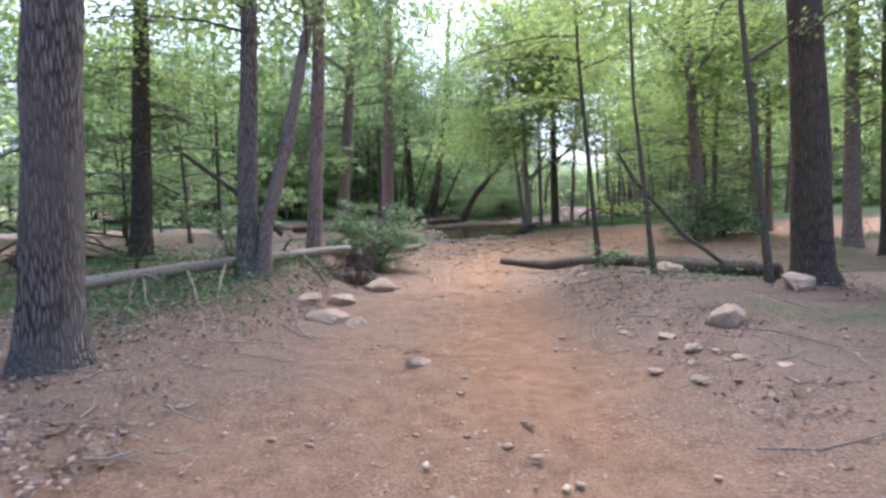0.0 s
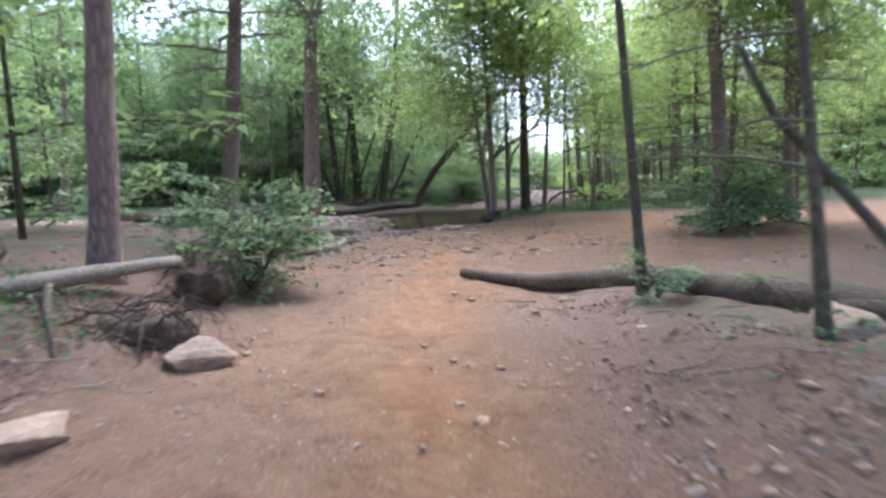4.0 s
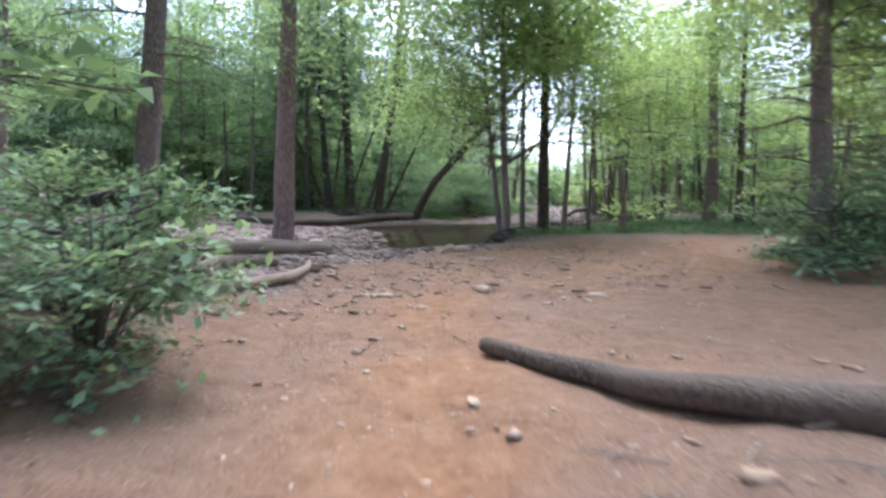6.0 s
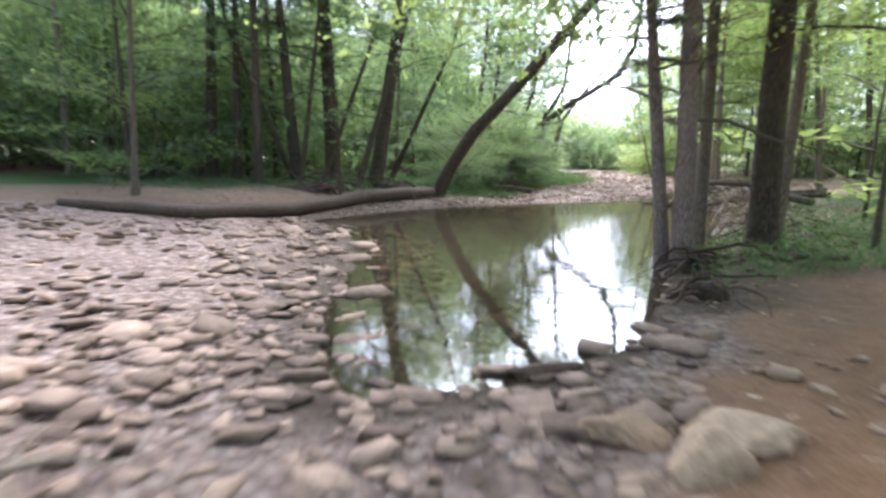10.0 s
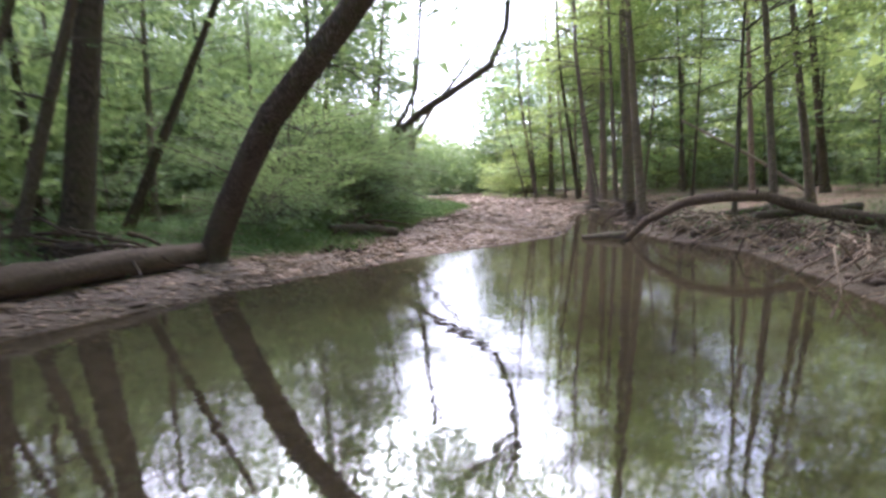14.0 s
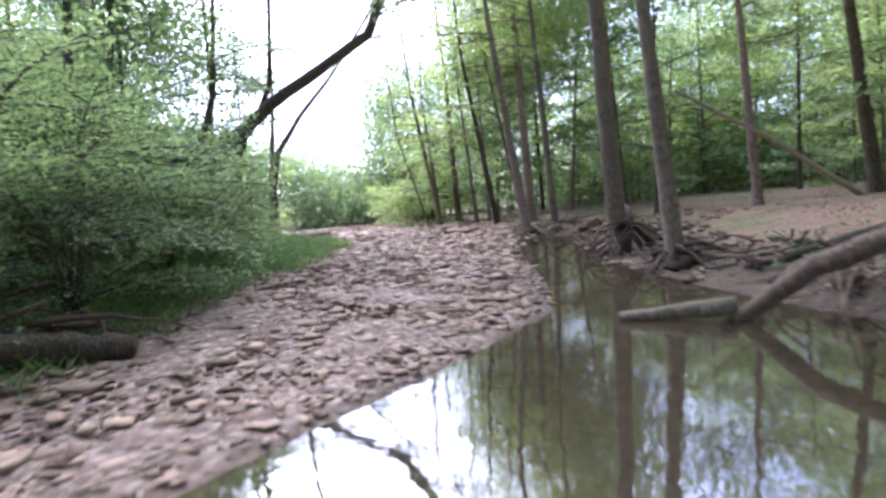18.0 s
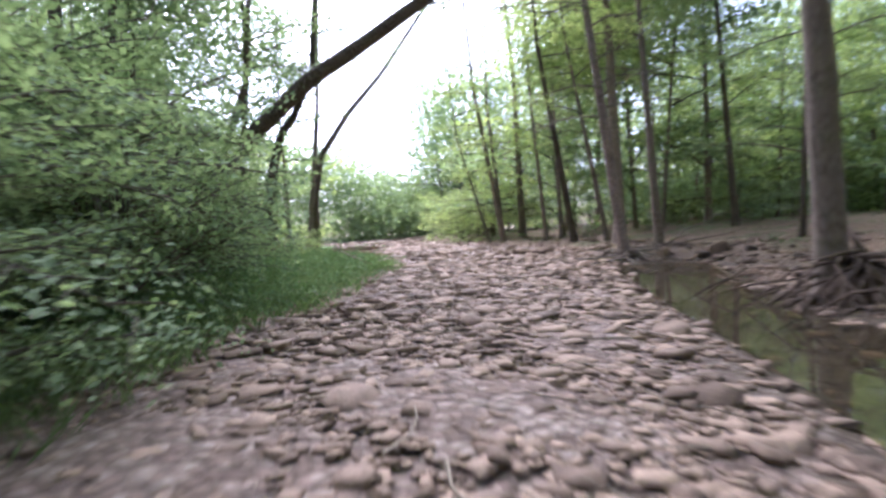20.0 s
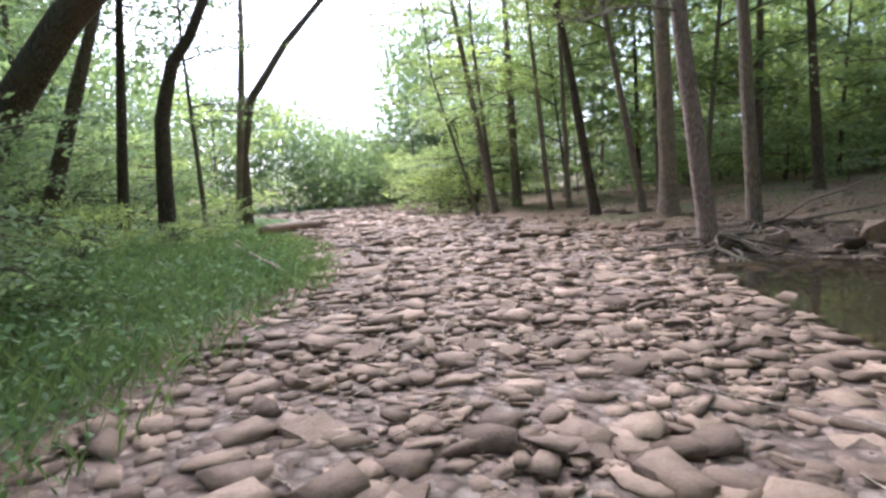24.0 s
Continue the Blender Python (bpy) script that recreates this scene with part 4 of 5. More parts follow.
def far_woods():
    """The wood beyond: foliage too far off to be told apart."""
    rng = np.random.default_rng(9)
    cs = []
    for k in range(4200):
        a = rng.uniform(0, 2 * np.pi)
        d = rng.uniform(50, 66) if k % 3 else rng.uniform(66, 105)
        x, y = 5 + d * math.cos(a), 40 + d * math.sin(a)
        if off_bed(x, y) < 1.5 and y > 60:
            continue
        hgt = rng.uniform(0.1, 6) if k % 2 else rng.uniform(0.2, 15)
        z = floor_at(x, y)
        hgt = min(hgt, skyline(x, y) - 1.5)
        cs.append(np.array([x, y, z + hgt]) + rng.normal(0, 1, (48, 3)) * np.array([2.0, 2.0, 0.9]))
    for k in range(800):
        x, y = rng.uniform(-4, 34), rng.uniform(84, 102)
        if y < 90 and 11 < x < 22:
            continue
        cs.append(np.array([x, y, rng.uniform(0.05, 1.0) * min(14, skyline(x, y) - 1)]) + rng.normal(0, 1, (60, 3)) * np.array([1.3, 1.3, 0.7]))
    for k in range(1300):
        x, y = rng.uniform(22, 52), rng.uniform(28, 84)
        if x - 0.55 * (y - 44) < 17 or off_track(x, y) < 3 or math.hypot(x - 9.7, y - 50.7) < 25 or math.hypot(x - 4, y - 36) < 24:
            continue
        cs.append(np.array([x, y, floor_at(x, y) + rng.uniform(0.2, 2.6)]) + rng.normal(0, 1, (44, 3)) * np.array([1.3, 1.3, 0.5]))
    for k in range(3600):
        x, y = rng.uniform(-36, 8), rng.uniform(46, 88)
        if off_bed(x, y) < 3 or x > 1 + 0.12 * (y - 46) or x > -3 and y < 54:
            continue
        reach = 1.0 + 0.29 * math.hypot(x - 7, y - 45)
        cs.append(np.array([x, y, floor_at(x, y) + rng.uniform(0.2, 1.0) * min(15, reach)]) + rng.normal(0, 1, (34, 3)) * np.array([1.1, 1.1, 0.6]))
    for k in range(700):
        x, y = rng.uniform(10, 42), rng.uniform(18, 38)
        if y > 38 or off_track(x, y) < 3 or math.hypot(x - 4, y - 36) < 18 or math.hypot(x, y) < 24:
            continue
        cs.append(np.array([x, y, floor_at(x, y) + rng.uniform(2, 14)]) + rng.normal(0, 1, (34, 3)) * np.array([1.1, 1.1, 0.6]))
    me = leaves_mesh("far_woods", np.vstack(cs), 0.45, LEAF, rng, flat=0.4, plain=True)
    return tagged(new("far_woods", me), "hazy green foliage of the wood beyond", "foliage", kind="stuff")


far_woods()


# ---- stones ----
def stone_template():
    """A cube of 24 quads blown up towards a ball: vertices and quads."""
    b = bmesh.new()
    bmesh.ops.create_cube(b, size=2.0)
    bmesh.ops.subdivide_edges(b, edges=b.edges[:], cuts=1, use_grid_fill=True)
    v = np.array([tuple(p.co) for p in b.verts])
    b.verts.index_update()
    q = np.array([[p.index for p in f.verts] for f in b.faces])
    b.free()
    n = v / np.linalg.norm(v, axis=1, keepdims=True)
    return 0.22 * n + 0.61 * v, q


STONE_V, STONE_Q = stone_template()


PEBBLE_V = np.array([(x, y, z) for x in (-1, 1) for y in (-1, 1) for z in (-1, 1)]) * 0.72
PEBBLE_Q = np.array([(0, 1, 3, 2), (4, 6, 7, 5), (0, 4, 5, 1), (2, 3, 7, 6), (0, 2, 6, 4), (1, 5, 7, 3)])


def stone_points(rng, size, flat, base=STONE_V):
    v = base * (1 + rng.normal(0, 0.19 if base is STONE_V else 0.24, base.shape))
    v = v * np.array([size * rng.uniform(0.8, 1.4), size * rng.uniform(0.6, 1.0), size * flat * rng.uniform(0.7, 1.3)])
    a, t = rng.uniform(0, 2 * np.pi), rng.normal(0, 0.22)
    rz = np.array([[np.cos(a), -np.sin(a), 0], [np.sin(a), np.cos(a), 0], [0, 0, 1]])
    rx = np.array([[1, 0, 0], [0, np.cos(t), -np.sin(t)], [0, np.sin(t), np.cos(t)]])
    return v @ (rz @ rx).T


def stone_mesh(name, seed, size, flat, material):
    rng = np.random.default_rng(seed)
    me = mesh_from(name, stone_points(rng, size, flat), [tuple(q) for q in STONE_Q], material)
    return me


def boulder(x, y, size, flat=0.5, turn=0.0, material=SANDSTONE, label="weathered tan sandstone block on the ground", sink=0.3, seed=0, name="boulder", lift=0.0):
    """A rounded block with worn, chipped faces."""
    b = bmesh.new()
    bmesh.ops.create_cube(b, size=2.0)
    bmesh.ops.subdivide_edges(b, edges=b.edges[:], cuts=7, use_grid_fill=True)
    rng = random.Random(400 + seed)
    cuts = [(Vector((rng.uniform(-1, 1), rng.uniform(-1, 1), rng.uniform(-0.3, 1))).normalized(), rng.uniform(0.62, 0.92)) for _ in range(11)]
    for v in b.verts:
        n = v.co.normalized()
        p = v.co * 0.55 + n * 0.5
        p = p * (1 + noise.noise(p * 1.3 + Vector((seed * 3.1, seed, 0))) * 0.26)
        for d, far in cuts:
            over = p.dot(d) - far
            if over > 0:
                p = p - d * over * 0.9
        p = p * (1 + noise.noise(p * 4.1 + Vector((seed, 0, 5))) * 0.06 + noise.noise(p * 9.0 + Vector((0, seed, 2))) * 0.035)
        v.co = Vector((p.x * size, p.y * size * 0.72, p.z * size * flat))
    for f in b.faces:
        f.smooth = False
    me = bpy.data.meshes.new(name)
    b.to_mesh(me)
    b.free()
    me.materials.append(material)
    ob = new(name, me)
    ob.location = (x, y, floor_at(x, y) + size * flat * (1 - 2 * sink) + lift)
    ob.rotation_euler = (0.05 * math.sin(seed), 0.08 * math.cos(seed * 2), turn)
    return tagged(ob, label, "rock", "track-side rocks")


FLATL = "flat tan sandstone slab half sunk in red soil"
boulder(-1.62, 7.9, 0.30, 0.36, 0.2, label=FLATL, seed=1)
boulder(-1.75, 9.2, 0.28, 0.42, 0.9, label=FLATL, seed=2)
boulder(-2.15, 8.9, 0.24, 0.40, 1.6, label=FLATL, seed=3)
boulder(-1.3, 10.9, 0.32, 0.5, 0.4, seed=4, label="square tan rock beside the upturned roots")
boulder(-1.25, 7.7, 0.22, 0.35, 1.1, label=FLATL, seed=5)
boulder(-0.28, 5.7, 0.14, 0.45, 0.3, label="small brown rock set in the track", seed=6)
boulder(3.05, 6.05, 0.22, 0.62, 0.5, label="rounded tan boulder on the bare bank", seed=7, sink=0.2)
boulder(4.78, 7.6, 0.28, 0.36, 0.25, label="broad flat slab leaning against a tree foot", seed=8, sink=0.15)
boulder(3.95, 9.9, 0.34, 0.35, 0.6, label="flat slab under the fallen log", seed=9, sink=0.15)
for k, (x, y, s) in enumerate([(2.34, 5.9, 0.2), (2.4, 5.45, 0.17), (2.14, 4.7, 0.15), (2.62, 4.95, 0.13), (1.9, 5.1, 0.12), (2.8, 4.6, 0.14), (2.05, 6.4, 0.12)]):
    boulder(x, y, 0.7 * s, 0.25, k, label="small flat stone bedded in clay", seed=20 + k)
boulder(2.03, 25.8, 0.27, 0.62, 0.2, label="angular tan rock at the water's edge", seed=10)
boulder(1.72, 25.25, 0.22, 0.4, 0.9, label="angular tan rock at the water's edge", seed=11)
boulder(2.6, 23.7, 0.26, 0.14, 0.4, label=FLATL, seed=12)
boulder(1.75, 26.2, 0.30, 0.34, 0.1, label="long pale rock at the water's edge", seed=13)
boulder(2.4, 26.1, 0.33, 0.42, 0.7, label="long pale rock at the water's edge", seed=14)
boulder(19.3, 55.2, 0.30, 0.65, 0.3, STONE, "big rounded boulder on the stony bank", seed=15)
boulder(18.5, 56.2, 0.22, 0.6, 0.3, STONE, "grey rock at the pool's edge", seed=16)
boulder(15.6, 54.3, 0.20, 0.5, 1.0, STONE, "grey rock standing in the pool", seed=17)
boulder(20.3, 54.6, 0.26, 0.6, 0.3, STONE, "rounded boulder on the stony bank", seed=18)


def ground_stones():
    """Creek stones: the nearest ones each a piece of their own, the rest in one mesh."""
    rng = np.random.default_rng(3)
    shared = [stone_mesh("stone", 50 + k, 1.0, 0.31, STONE) for k in range(10)]
    n = 0
    while n < 300:
        x, y = rng.uniform(8.2, 15.5), rng.uniform(51.5, 56.5)
        if off_bed(x, y) > -0.05 or off_pond(x, y) < -0.12:
            continue
        s = float(np.clip(rng.lognormal(-2.95, 0.5), 0.035, 0.16))
        ob = new("stone", shared[n % 10])
        ob.parent = ground
        ob.matrix_basis = Matrix.Translation((x, y, floor_at(x, y) + 0.12 * s)) @ Euler((rng.normal(0, 0.12), rng.normal(0, 0.12), rng.uniform(0, 6.28))).to_matrix().to_4x4() @ Matrix.Scale(s, 4)
        n += 1
    vs, qs, at = [], [], 0

    def scatter(count, x0, x1, y0, y1, mean, spread_, deep=0.12, tracks=False, lo=0.03, hi=0.3):
        nonlocal at
        x, y = rng.uniform(x0, x1, count), rng.uniform(y0, y1, count)
        if tracks:
            ok = (edge_distance(x, y, TRACK) < 1.4) & (edge_distance(x, y, BED) > 0)
        else:
            ok = (edge_distance(x, y, BED) < 0.15) & (edge_distance(x, y, POND) > -deep)
            ok &= ~((x > -2.6) & (x < 0.2) & (y > 30) & (y < 38.5) & (rng.random(count) < 0.35))
        x, y = x[ok], y[ok]
        z = height(x, y)
        for a, b, c in zip(x, y, z):
            s = float(np.clip(rng.lognormal(math.log(mean), spread_), lo, hi))
            small = s < 0.06
            vs.append(stone_points(rng, s, 0.27, PEBBLE_V if small else STONE_V) + np.array([a, b, c + 0.10 * s]))
            qs.append((PEBBLE_Q if small else STONE_Q) + at)
            at += len(vs[-1])
    scatter(6000, 1.5, 10, 41.5, 50, 0.036, 0.45)
    scatter(2200, 7, 13, 46, 52, 0.05, 0.4)
    scatter(1700, -6, 3, 35.5, 45, 0.036, 0.45)
    scatter(11500, 8, 17.5, 50, 59, 0.038, 0.58, hi=0.16)
    scatter(3200, 11, 21, 58, 72, 0.08, 0.4)
    scatter(900, 14, 24, 70, 84, 0.16, 0.3)
    scatter(3600, -13, 0.5, 21, 38, 0.062, 0.4)
    scatter(1500, -3, 3.2, 20, 29, 0.05, 0.5)
    scatter(900, -4.5, -0.6, 17.6, 22.5, 0.06, 0.45)
    scatter(1300, -2.6, 4, 26, 37, 0.085, 0.5, 2.2)
    scatter(1500, -2.6, 5, 37, 45, 0.04, 0.4, 0.6)
    scatter(1500, 10, 19, 46, 57.5, 0.07, 0.4, 0.7)
    loose, k = at, sum(len(q) for q in qs)
    scatter(1500, -2.8, 3.2, 2.5, 16, 0.013, 0.6, tracks=True, lo=0.007, hi=0.10)
    scatter(1300, -2, 12, 13, 30, 0.018, 0.6, tracks=True, lo=0.02, hi=0.13)
    scatter(420, -1.5, 7, 18.5, 29, 0.03, 0.6, tracks=True, lo=0.02, hi=0.17)
    scatter(620, -2.2, 1.8, 17, 26, 0.034, 0.55, tracks=True, lo=0.02, hi=0.11)
    scatter(140, 1.0, 6, 18, 28, 0.045, 0.6, tracks=True, lo=0.02, hi=0.2)
    allv, allq = np.vstack(vs), np.vstack(qs)
    pebbles = part("track_pebbles", fast_mesh("track_pebbles", allv[loose:], allq[k:] - loose, SANDSTONE), ground, "brown pebbles pressed into the red track")
    pebbles["kind"] = "stuff"
    me = fast_mesh("creek_stones", allv[:loose], allq[:k], STONE)
    ob = part("creek_stones", me, ground, "pale pinkish-grey creek stones, loose and flattened")
    ob["kind"] = "stuff"


# ---- fallen wood ----
def log(pts, radii, material, label, name="fallen_log", stubs=0, seed=0, category="log"):
    rng = random.Random(seed)
    b = Build()
    pts = [Vector(p) for p in pts]
    line, rad = [], []
    for i in range(len(pts) - 1):
        for k in range(5):
            s = k / 5
            line.append(pts[i].lerp(pts[i + 1], s) + Vector((rng.uniform(-1, 1), rng.uniform(-1, 1), rng.uniform(-1, 1))) * radii[0] * 0.14)
            rad.append((radii[i] + (radii[i + 1] - radii[i]) * s) * rng.uniform(0.93, 1.07))
    line.append(pts[-1])
    rad.append(radii[-1])
    b.tube(line, rad, 12, 0.05, rng)
    ob = tagged(new(name, b.mesh(name, material)), label, category, "fallen wood")
    for k in range(stubs):
        i = rng.randrange(2, len(line) - 2)
        d = Vector((rng.uniform(-1, 1), rng.uniform(-1, 1), rng.uniform(-0.2, 1))).normalized()
        ln = rng.uniform(0.2, 0.8)
        s = Build().tube([line[i], line[i] + d * ln * 0.5, line[i] + d * ln + Vector((0, 0, -0.1))], [rad[i] * 0.3, rad[i] * 0.2, 0.008], 6)
        part("snag", s.mesh("snag", material), ob)
    return ob


def fz(x, y, up=0.0):
    return (x, y, floor_at(x, y) + up)


trunk_log = log([(-2.2, 13.0, 0.58), (-3.05, 11.5, 0.58), (-4.2, 9.0, 0.62), (-4.9, 6.9, 0.64)], [0.07, 0.10, 0.095, 0.08], BARK_PALE, "pale fallen trunk with its root plate upturned, across the bank", stubs=6, seed=2)
for pts, r, mat, label in (
        ([(-4.15, 9.05, 0.6), (-3.87, 8.6, 0.5), (-3.15, 7.2, 0.27), fz(-2.6, 6.05, 0.02)], 0.026, BARK_PALE, "bleached hanging dead branch"),
        ([(-3.8, 9.8, 0.6), (-3.5, 8.8, 0.48), (-3.09, 7.6, 0.29), fz(-2.6, 6.7, 0.02)], 0.024, BARK_PALE, "bleached hanging dead branch"),
        ([(-4.5, 8.4, 0.62), (-3.84, 7.2, 0.42), (-3.44, 6.6, 0.33), fz(-2.8, 5.45, 0.02)], 0.018, BARK_PALE, "bleached hanging dead branch"),
        ([(-4.55, 8.3, 0.62), (-4.2, 7.5, 0.48), fz(-3.6, 6.3, 0.02)], 0.024, BARK_GREY, "grey hanging dead branch"),
        ([(-4.2, 9.1, 0.6), (-4.3, 8.6, 0.45), fz(-4.3, 7.9, 0.02)], 0.024, BARK_GREY, "grey hanging dead branch"),
        ([(-2.95, 11.7, 0.55), (-2.7, 11.2, 0.48), fz(-2.25, 10.5, 0.02)], 0.045, BARK_GREY, "thick grey broken limb")):
    w = Build().tube(pts, [r * (1 - 0.65 * k / (len(pts) - 1)) for k in range(len(pts))], 6)
    part("dead_branch", w.mesh("dead_branch", mat), trunk_log, label)
for x, y, s, h in ((-4.5, 8.2, 1, 0.7), (-3.6, 10.3, -1, 0.55), (-3.2, 11.2, 1, 0.4)):
    w = Build().tube([(x, y, 0.62), (x + 0.05 * s, y, 0.62 + 0.4 * h), (x + 0.16 * s, y + 0.05, 0.62 + 0.75 * h), (x + 0.1 * s, y + 0.1, 0.62 + h)], [0.03, 0.026, 0.02, 0.008], 5)
    part("dead_branch", w.mesh("dead_branch", BARK_DARK), trunk_log, "dark upright dead branch")
log([(-5.9, 12.6, 2.9), (-4.4, 12.0, 1.9), (-3.3, 11.5, 1.0)], [0.04, 0.05, 0.05], BARK_DARK, "dark dead bough leaning on the forked tree", seed=6)
log([fz(1.55, 15.3, 0.09), fz(2.5, 14.1, 0.1), fz(3.6, 12.7, 0.08), fz(4.4, 11.0, 0.09), fz(5.2, 9.5, 0.11)], [0.08, 0.12, 0.16, 0.18, 0.17], LOG_ROTTEN, "brown decaying log lying beside the track", seed=7)
log([fz(4.1, 10.1, 0.1), fz(4.8, 9.3, 0.12), fz(5.2, 8.8, 0.12)], [0.13, 0.14, 0.12], BARK_DARK, "short mossy log end under the larger log", seed=8)
log([fz(4.75, 9.3, 0.1), (4.1, 9.7, 0.95), (3.3, 9.9, 1.9), (3.0, 9.9, 2.4)], [0.035, 0.04, 0.035, 0.02], BARK_THIN, "crooked dead stick propped on a log", seed=9)
log([fz(-7.6, 22.4, 0.15), fz(-5.0, 23.6, 0.15), fz(-3.0, 24.4, 0.14), fz(-1.15, 25.2, 0.14)], [0.19, 0.18, 0.16, 0.15], LOG_SMOOTH, "brown barked log on the creek gravel", stubs=2, seed=10)
log([fz(-6.4, 21.1, 0.15), fz(-4.0, 22.5, 0.16), fz(-2.4, 23.5, 0.14), fz(-1.1, 24.35, 0.13)], [0.17, 0.17, 0.15, 0.13], LOG_SMOOTH, "brown barked log on the creek gravel", stubs=2, seed=11)
log([fz(-2.9, 17.8, 0.08), fz(-2.64, 18.15, 0.1), fz(-2.42, 18.6, 0.12), fz(-2.45, 19.7, 0.11), fz(-2.12, 20.05, 0.11), fz(-1.5, 20.25, 0.1)], [0.085, 0.10, 0.11, 0.115, 0.11, 0.08], BARK_LOG, "bent log at the edge of the gravel", stubs=3, seed=12)
log([fz(-1.85, 17.7, 0.06), fz(-1.42, 17.95, 0.07), fz(-1.22, 18.42, 0.08), fz(-0.97, 18.9, 0.08), fz(-0.88, 19.65, 0.09), fz(-0.95, 20.3, 0.08)], [0.055, 0.075, 0.08, 0.075, 0.065, 0.045], LOG_SMOOTH, "curved bare branch on the gravel", seed=13)
log([fz(-2.4, 18.5, 0.16), fz(-2.2, 18.15, 0.14), fz(-1.92, 17.66, 0.01)], [0.03, 0.042, 0.035], BARK_PALE, "short bleached stick propped on a log", seed=14)
log([fz(-2.0, 18.25, 0.2), fz(-1.86, 18.0, 0.14), fz(-1.72, 17.73, 0.0)], [0.05, 0.045, 0.02], BARK_PALE, "short bleached stick propped on a log", seed=28)
log([fz(-5.2, 19.6, 0.12), fz(-4.28, 19.3, 0.14), fz(-3.69, 19.2, 0.14), (-3.28, 19.25, 0.68), (-2.96, 19.6, 0.5), (-2.7, 20.2, 0.12)], [0.11, 0.12, 0.12, 0.105, 0.08, 0.045], LOG_DARK, "dark drift log slanting off the bank beside a cedar", stubs=3, seed=27)
log([fz(-9.5, 26.4, 0.15), fz(-7.5, 25.4, 0.18), fz(-5.6, 24.4, 0.12)], [0.15, 0.16, 0.12], BARK_DARK, "dark drift log on the gravel", stubs=3, seed=15)
log([fz(-7.8, 36.9, 0.1), fz(-4.6, 36.2, 0.12), fz(-2.6, 38.0, 0.18), fz(-0.9, 41.3, 0.2), fz(0.5, 43.1, 0.22), fz(1.35, 44.2, 0.15)], [0.10, 0.16, 0.18, 0.21, 0.22, 0.22], LOG_DARK, "long dark log along the foot of the bank", stubs=3, seed=16)
log([(9.73, 45.2, LEVEL + 0.03), (10.45, 44.45, LEVEL + 0.12)], [0.05, 0.09], BARK_GREY, "grey branch tip resting in the pool", name="sunken_branch", seed=17, category="branch")
log([(10.40, 44.55, LEVEL - 0.1), (10.55, 43.8, 0.2), (10.89, 43.0, 0.60), (11.36, 42.44, 0.70), (11.88, 41.97, 0.68), (12.61, 41.35, 0.36), (13.4, 40.6, 0.16)], [0.07, 0.085, 0.10, 0.11, 0.11, 0.12, 0.13], LOG_DARK, "grey bough arching out of the bank into the pool", name="arching_bough", stubs=2, seed=18, category="branch")
log([fz(11.4, 43.4, 0.08), fz(13.0, 43.1, 0.12), fz(15.5, 42.6, 0.1)], [0.09, 0.1, 0.1], BARK_DARK, "dark log on the bank behind the arching bough", seed=19)
log([fz(12.2, 45.0, 0.08), fz(14.5, 44.9, 0.1), fz(17.5, 45.6, 0.1)], [0.07, 0.1, 0.1], BARK_DARK, "dark log on the leaf-strewn bank", seed=20)
log([(20.8, 48.0, floor_at(20.8, 48.0)), (18.7, 48.9, 1.9), (16.7, 49.8, 3.1)], [0.07, 0.055, 0.035], BARK_PALE, "bleached dead pole leaning through the wood", seed=21)
log([fz(12.4, 67.0, 0.12), fz(13.8, 68.2, 0.15), fz(15.0, 69.5, 0.12)], [0.17, 0.16, 0.12], BARK_LOG, "drift log stranded at the far bend", stubs=2, seed=22)
log([fz(13.2, 68.6, 0.15), fz(14.4, 69.6, 0.25), fz(15.8, 70.8, 0.3)], [0.10, 0.09, 0.06], BARK_PALE, "bleached drift log at the far bend", seed=23)
log([fz(3.9, 46.9, 0.1), fz(4.8, 47.2, 0.16), fz(5.6, 47.0, 0.1)], [0.13, 0.14, 0.1], BARK_DARK, "rotten log in the weeds on the bank", stubs=3, seed=24)
log([fz(9.38, 31.7, -0.1), fz(9.36, 31.7, 0.7), (9.35, 31.72, floor_at(9.38, 31.7) + 1.55)], [0.15, 0.12, 0.09], BARK_GREY, "broken standing grey stump among weeds", name="stump", stubs=2, seed=25, category="stump")
log([fz(11.3, 58.6, 0.05), fz(11.0, 59.2, 0.2), fz(10.8, 59.8, 0.35)], [0.03, 0.025, 0.012], BARK_PALE, "small bleached branch on the grass", name="dead_branch", stubs=3, seed=26, category="branch")


